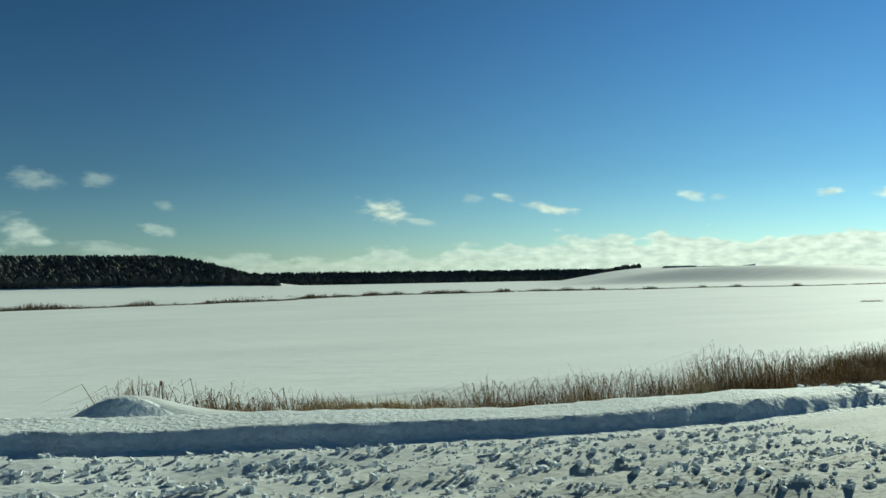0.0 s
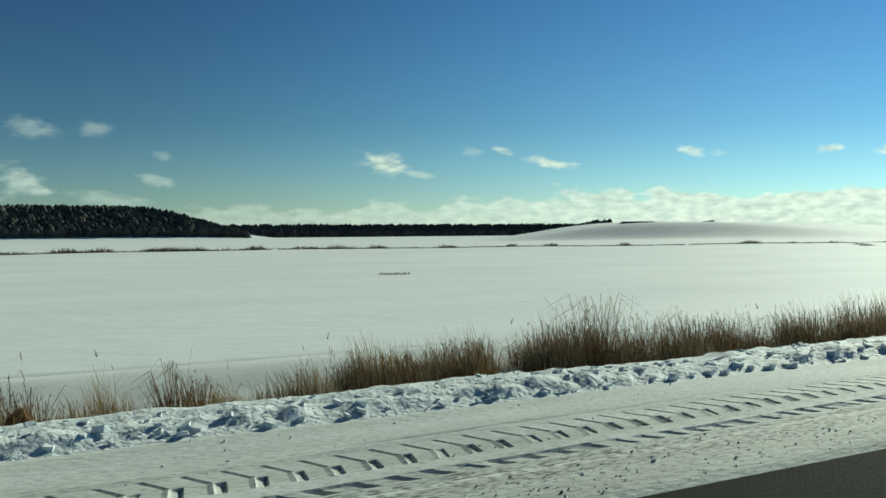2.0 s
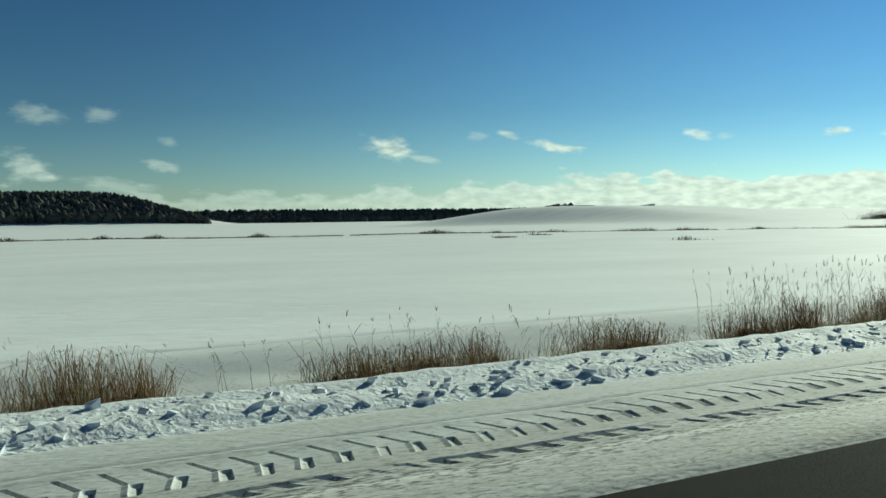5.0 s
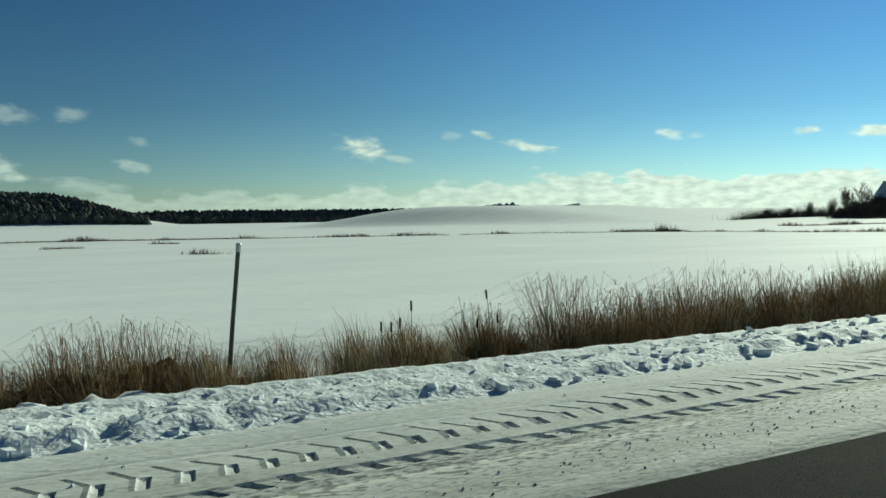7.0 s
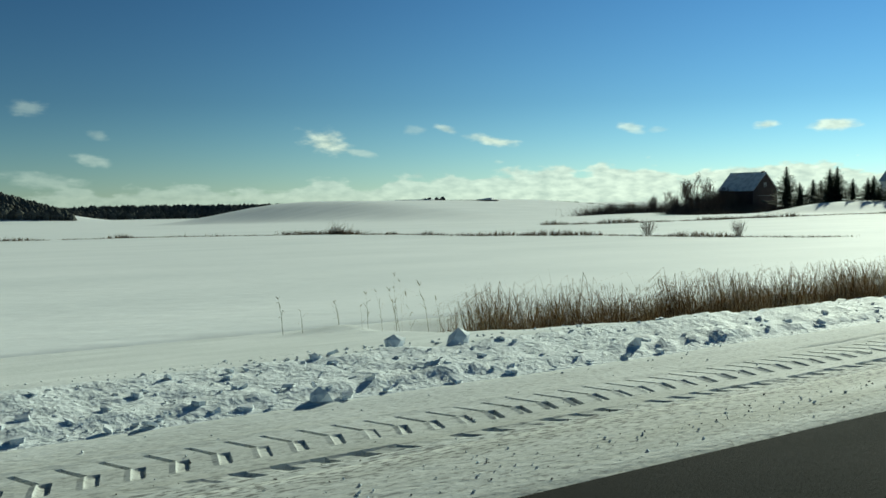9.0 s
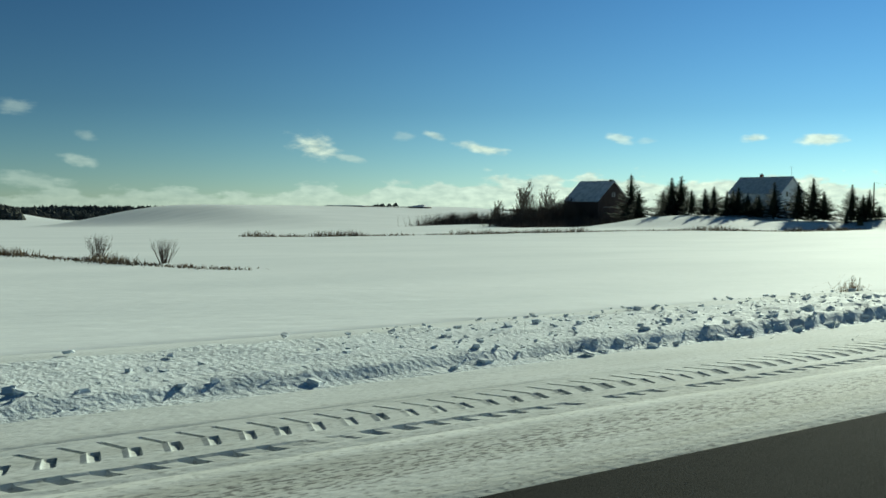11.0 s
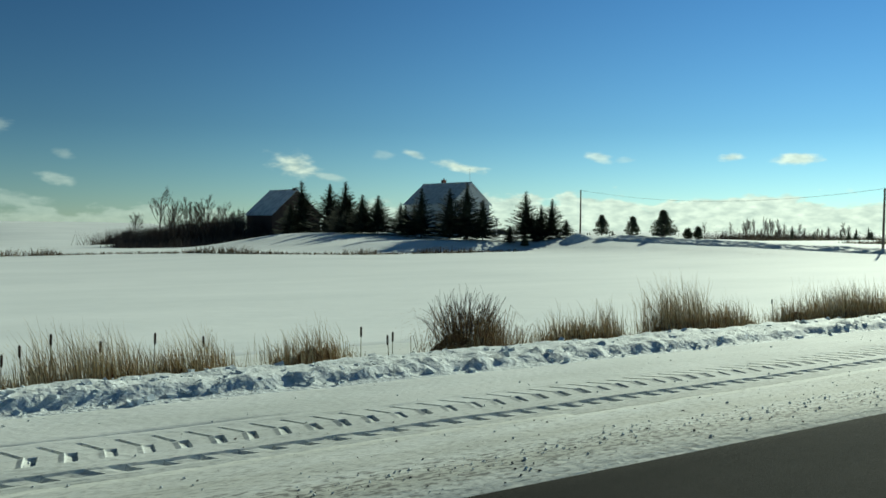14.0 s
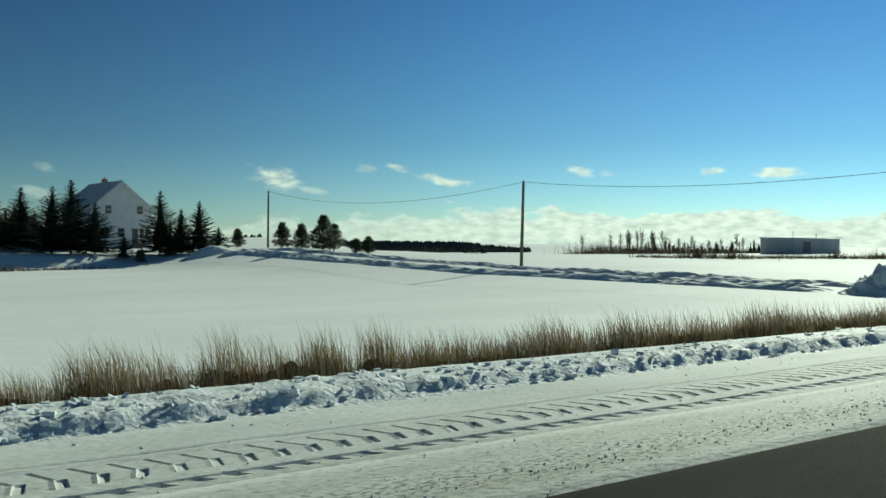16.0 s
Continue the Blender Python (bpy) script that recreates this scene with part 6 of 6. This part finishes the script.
def barn():
    b = tagged(new("barn"), "dark weathered timber barn with a snow-dusted roof", "barn")
    b.location = (439.2, 161.0, -1.6)
    W, D, E, A = 5.0, 11.0, 4.6, 9.1
    part("body", prism([(-W, -1.0), (W, -1.0), (W, E), (0, A), (-W, E)], 0, D), BARN_WOOD, b, "dark weathered board walls")
    gable_roof(b, -W, W, 0, D, E, A, 0.35, 0.14, SNOWY_ROOF)
    for i in range(40):
        x = -W + 0.125 + 0.25 * i
        if x > W:
            break
        top = E + (A - E) * (1 - abs(x) / W) - 0.1
        part("board", box(x - 0.11, x + 0.11, -0.025, 0.0, -0.8, top), BARN_WOOD, b)
    d = part("barn_door", box(-1.6, 1.6, -0.08, -0.03, -0.3, 3.0), BARN_WOOD, b, "wide sliding board door")
    part("rail", tube_bm([(-3.3, -0.1, 3.1), (3.3, -0.1, 3.1)], [0.04, 0.04], 6), STEEL, d)
    part("brace", box(-1.5, 1.5, -0.11, -0.08, 1.3, 1.5), BARN_WOOD, d)
    sash(b, 0.0, 0.0, 5.6, 0.8, 0.8)
    part("cupola", box(-0.35, 0.35, 0.4, 1.1, A, A + 0.45), BARN_WOOD, b)


SNOWY_ROOF = material("snow_dusted_roof", (0.76, 0.78, 0.8), 0.6, (0.55, 0.57, 0.6), 0.7, bump=0.01, bump_scale=8, spread=(0.42, 0.6))
barn()


def shed():
    s = tagged(new("metal_shed"), "long low grey metal-clad shed", "shed")
    s.location = (600.0, 129.6, -0.9)
    part("body", box(10, 30, 0, 9, -1.5, 3.2), METAL_WALL, s, "grey ribbed metal walls")
    for i in range(41):
        part("rib", box(10.1 + 0.49 * i, 10.16 + 0.49 * i, -0.03, 0, -0.3, 3.15), METAL_WALL, s)
    part("roof", prism([(9.7, 3.2), (30.3, 3.5), (30.3, 3.65), (9.7, 3.35)], -0.3, 9.3), ROOF, s, "low-pitched grey roof")
    part("door", box(14, 17.2, -0.06, -0.03, -0.3, 2.4), DOOR_PAINT, s, "dark sliding door")
    part("vent", tube_bm([(16, 4, 3.2), (16, 4, 4.9)], [0.08, 0.08], 8), STEEL, s)
    part("vent", tube_bm([(26, 4, 3.2), (26, 4, 4.4)], [0.12, 0.12], 8), STEEL, s)


shed()


def far_farm():
    a = tagged(new("far_barn"), "long dark barn low on the snowy hill crest", "barn")
    a.location = (636, 640, float(field(np.array([636.0]), np.array([640.0]))[0]))
    a.rotation_euler = (0, 0, radians(-45))
    part("body", box(-14, 16, 0, 12, -2, 1.0), BARN_WOOD, a)
    part("roof", prism([(-15, 0.9), (-12, 1.5), (14, 1.7), (17, 1.0)], -0.5, 12.5), ROOF, a)
    b = tagged(new("far_shed"), "dark shed with a sloping roof on the hill crest", "shed")
    b.location = (668, 585, float(field(np.array([668.0]), np.array([585.0]))[0]))
    b.rotation_euler = (0, 0, radians(-48))
    part("body", box(-8, 8, 0, 8, -2, 0.9), BARN_WOOD, b)
    part("roof", prism([(-9, 0.9), (2, 2.5), (4, 2.6), (4.2, 0.9)], -0.4, 8.4), ROOF, b)
    c = tagged(new("far_fence"), "thin dark board fence along the snowy hill crest", "fence")

    def spot(s):
        x, y = 668 - 32 * s, 585 + 46 * s
        return Vector((x, y, float(field(np.array([x]), np.array([y]))[0])))

    for i in range(14):
        p, q = spot(i / 14), spot((i + 1) / 14)
        part("rail", tube_bm([p + Vector((0, 0, 0.5)), q + Vector((0, 0, 0.5))], [0.25, 0.25], 4), BARN_WOOD, c)
        part("post", tube_bm([p - Vector((0, 0, 0.3)), p + Vector((0, 0, 1.0))], [0.12, 0.12], 4), BARN_WOOD, c)


far_farm()


# ---- poles and wire ----
def utility_pole(x, y, top, lean, label):
    g = float(field(np.array([x]), np.array([y]))[0]) if y > 12.5 else -0.4
    p = tagged(new("utility_pole"), label, "pole", "poles along the drive")
    p.location = (x, y, g - 0.2)
    h = top - g + 0.2
    part("shaft", tube_bm([(0, 0, 0), (lean * 0.5, 0, h * 0.5), (lean, 0, h)], [0.15, 0.13, 0.105], 10), POLE_WOOD, p)
    part("insulator", tube_bm([(lean, 0, h), (lean, 0, h + 0.1), (lean, 0, h + 0.14)], [0.03, 0.045, 0.03], 8), GLASS, p)
    part("bracket", box(lean - 0.04, lean + 0.04, -0.16, 0.16, h - 0.35, h - 0.27), STEEL, p)


utility_pole(463.4, 110.7, 7.1, 0.0, "bare wooden utility pole beside the young pines")
utility_pole(459.0, 57.9, 6.0, 0.15, "bare wooden utility pole at the snowy drive")
utility_pole(454.5, 9.5, 6.4, 0.0, "bare wooden utility pole near the road")


def wire(a, b, sag):
    pts = []
    for i in range(25):
        s = i / 24
        p = Vector(a).lerp(Vector(b), s)
        p.z -= sag * 4 * s * (1 - s)
        pts.append(tuple(p))
    ob = part("overhead_wire", tube_bm(pts, [0.016] * 25, 5), WIRE, None)
    tagged(ob, "thin black overhead wire sagging between the poles", "wire", "wires along the drive")


wire((463.4, 110.7, 7.1), (459.15, 57.9, 6.0), 1.6)
wire((459.15, 57.9, 6.0), (454.5, 9.5, 6.4), 1.3)


# ---- the drive's snowbanks ----
def snow_heap(x, y, rx, ry, h, seed, label, turn=0.0, rough=0.25):
    rs = np.random.RandomState(seed)
    n, m = 26, 12
    a = np.linspace(0, 2 * math.pi, n, endpoint=False)
    q = np.linspace(0, 1, m)
    A, Q = np.meshgrid(a, q, indexing="ij")
    X, Y = np.cos(A) * rx * Q, np.sin(A) * ry * Q
    c, s = math.cos(turn), math.sin(turn)
    X, Y = X * c - Y * s, X * s + Y * c
    Z = h * (np.cos(np.pi * Q) * 0.5 + 0.5) ** 0.8
    Z = Z + rough * h * (fbm(X * 1.6 + seed * 7, Y * 1.6, 4) * 2) * (1 - Q ** 3) - 0.12 * Q ** 6
    Z = Z + field(X + x, Y + y) - 0.03
    i = np.arange(n * m).reshape(n, m)
    j = np.roll(i, -1, 0)
    f = np.stack([i[:, :-1], i[:, 1:], j[:, 1:], j[:, :-1]], -1).reshape(-1, 4)
    me = mesh_of("snow_heap", np.stack([X + x, Y + y, Z], -1).reshape(-1, 3), [f], SNOW_BANK, False)
    tagged(new("snow_heap", me), label, "snow heap", "ploughed heaps along the drive")


HEAP = "ploughed heap of rough snow beside the drive"
snow_heap(453.0, 24.5, 3.2, 2.6, 0.95, 1, "rough snow heap at the mouth of the drive", rough=1.1)
snow_heap(449.8, 97.5, 3.4, 2.4, 0.9, 2, HEAP)
snow_heap(451.0, 93.0, 3.0, 1.5, 0.5, 3, HEAP)


def drive_bank(x, y0, y1, wide, h, seed, label):
    """A continuous rough ridge left by the plough along the drive."""
    ys, qs = np.arange(y0, y1, 0.3), np.linspace(-1, 1, 17)
    Y, Q = np.meshgrid(ys, qs, indexing="ij")
    X = x + Q * wide + 0.8 * fbm(Y / 9, Y * 0 + seed, 2)
    ends = smooth(Y, y0, y0 + 2) * (1 - smooth(Y, y1 - 3, y1))
    Z = h * ends * (1 - Q ** 2) * np.clip(0.8 + 1.6 * fbm(Y / 2.6, Q * 1.5 + seed, 3), 0.1, 1.6) + ends * (1 - Q ** 4) * 0.9 * h * fbm(Y / 0.7, Q * 4, 3)
    Z = Z + field(X, Y) - 0.05 - 0.2 * Q ** 8
    me = mesh_of("snow_ridge", np.stack([X, Y, Z], -1).reshape(-1, 3), [grid_faces(len(ys), len(qs))[:, ::-1]], SNOW_BANK, False)
    tagged(new("snow_ridge", me), label, "snow ridge", "ploughed ridges along the drive")


drive_bank(452.6, 26, 97, 1.7, 0.34, 3, "long rough ploughed ridge on the near side of the drive")
drive_bank(458.4, 20, 100, 1.5, 0.3, 8, "long rough ploughed ridge on the far side of the drive")
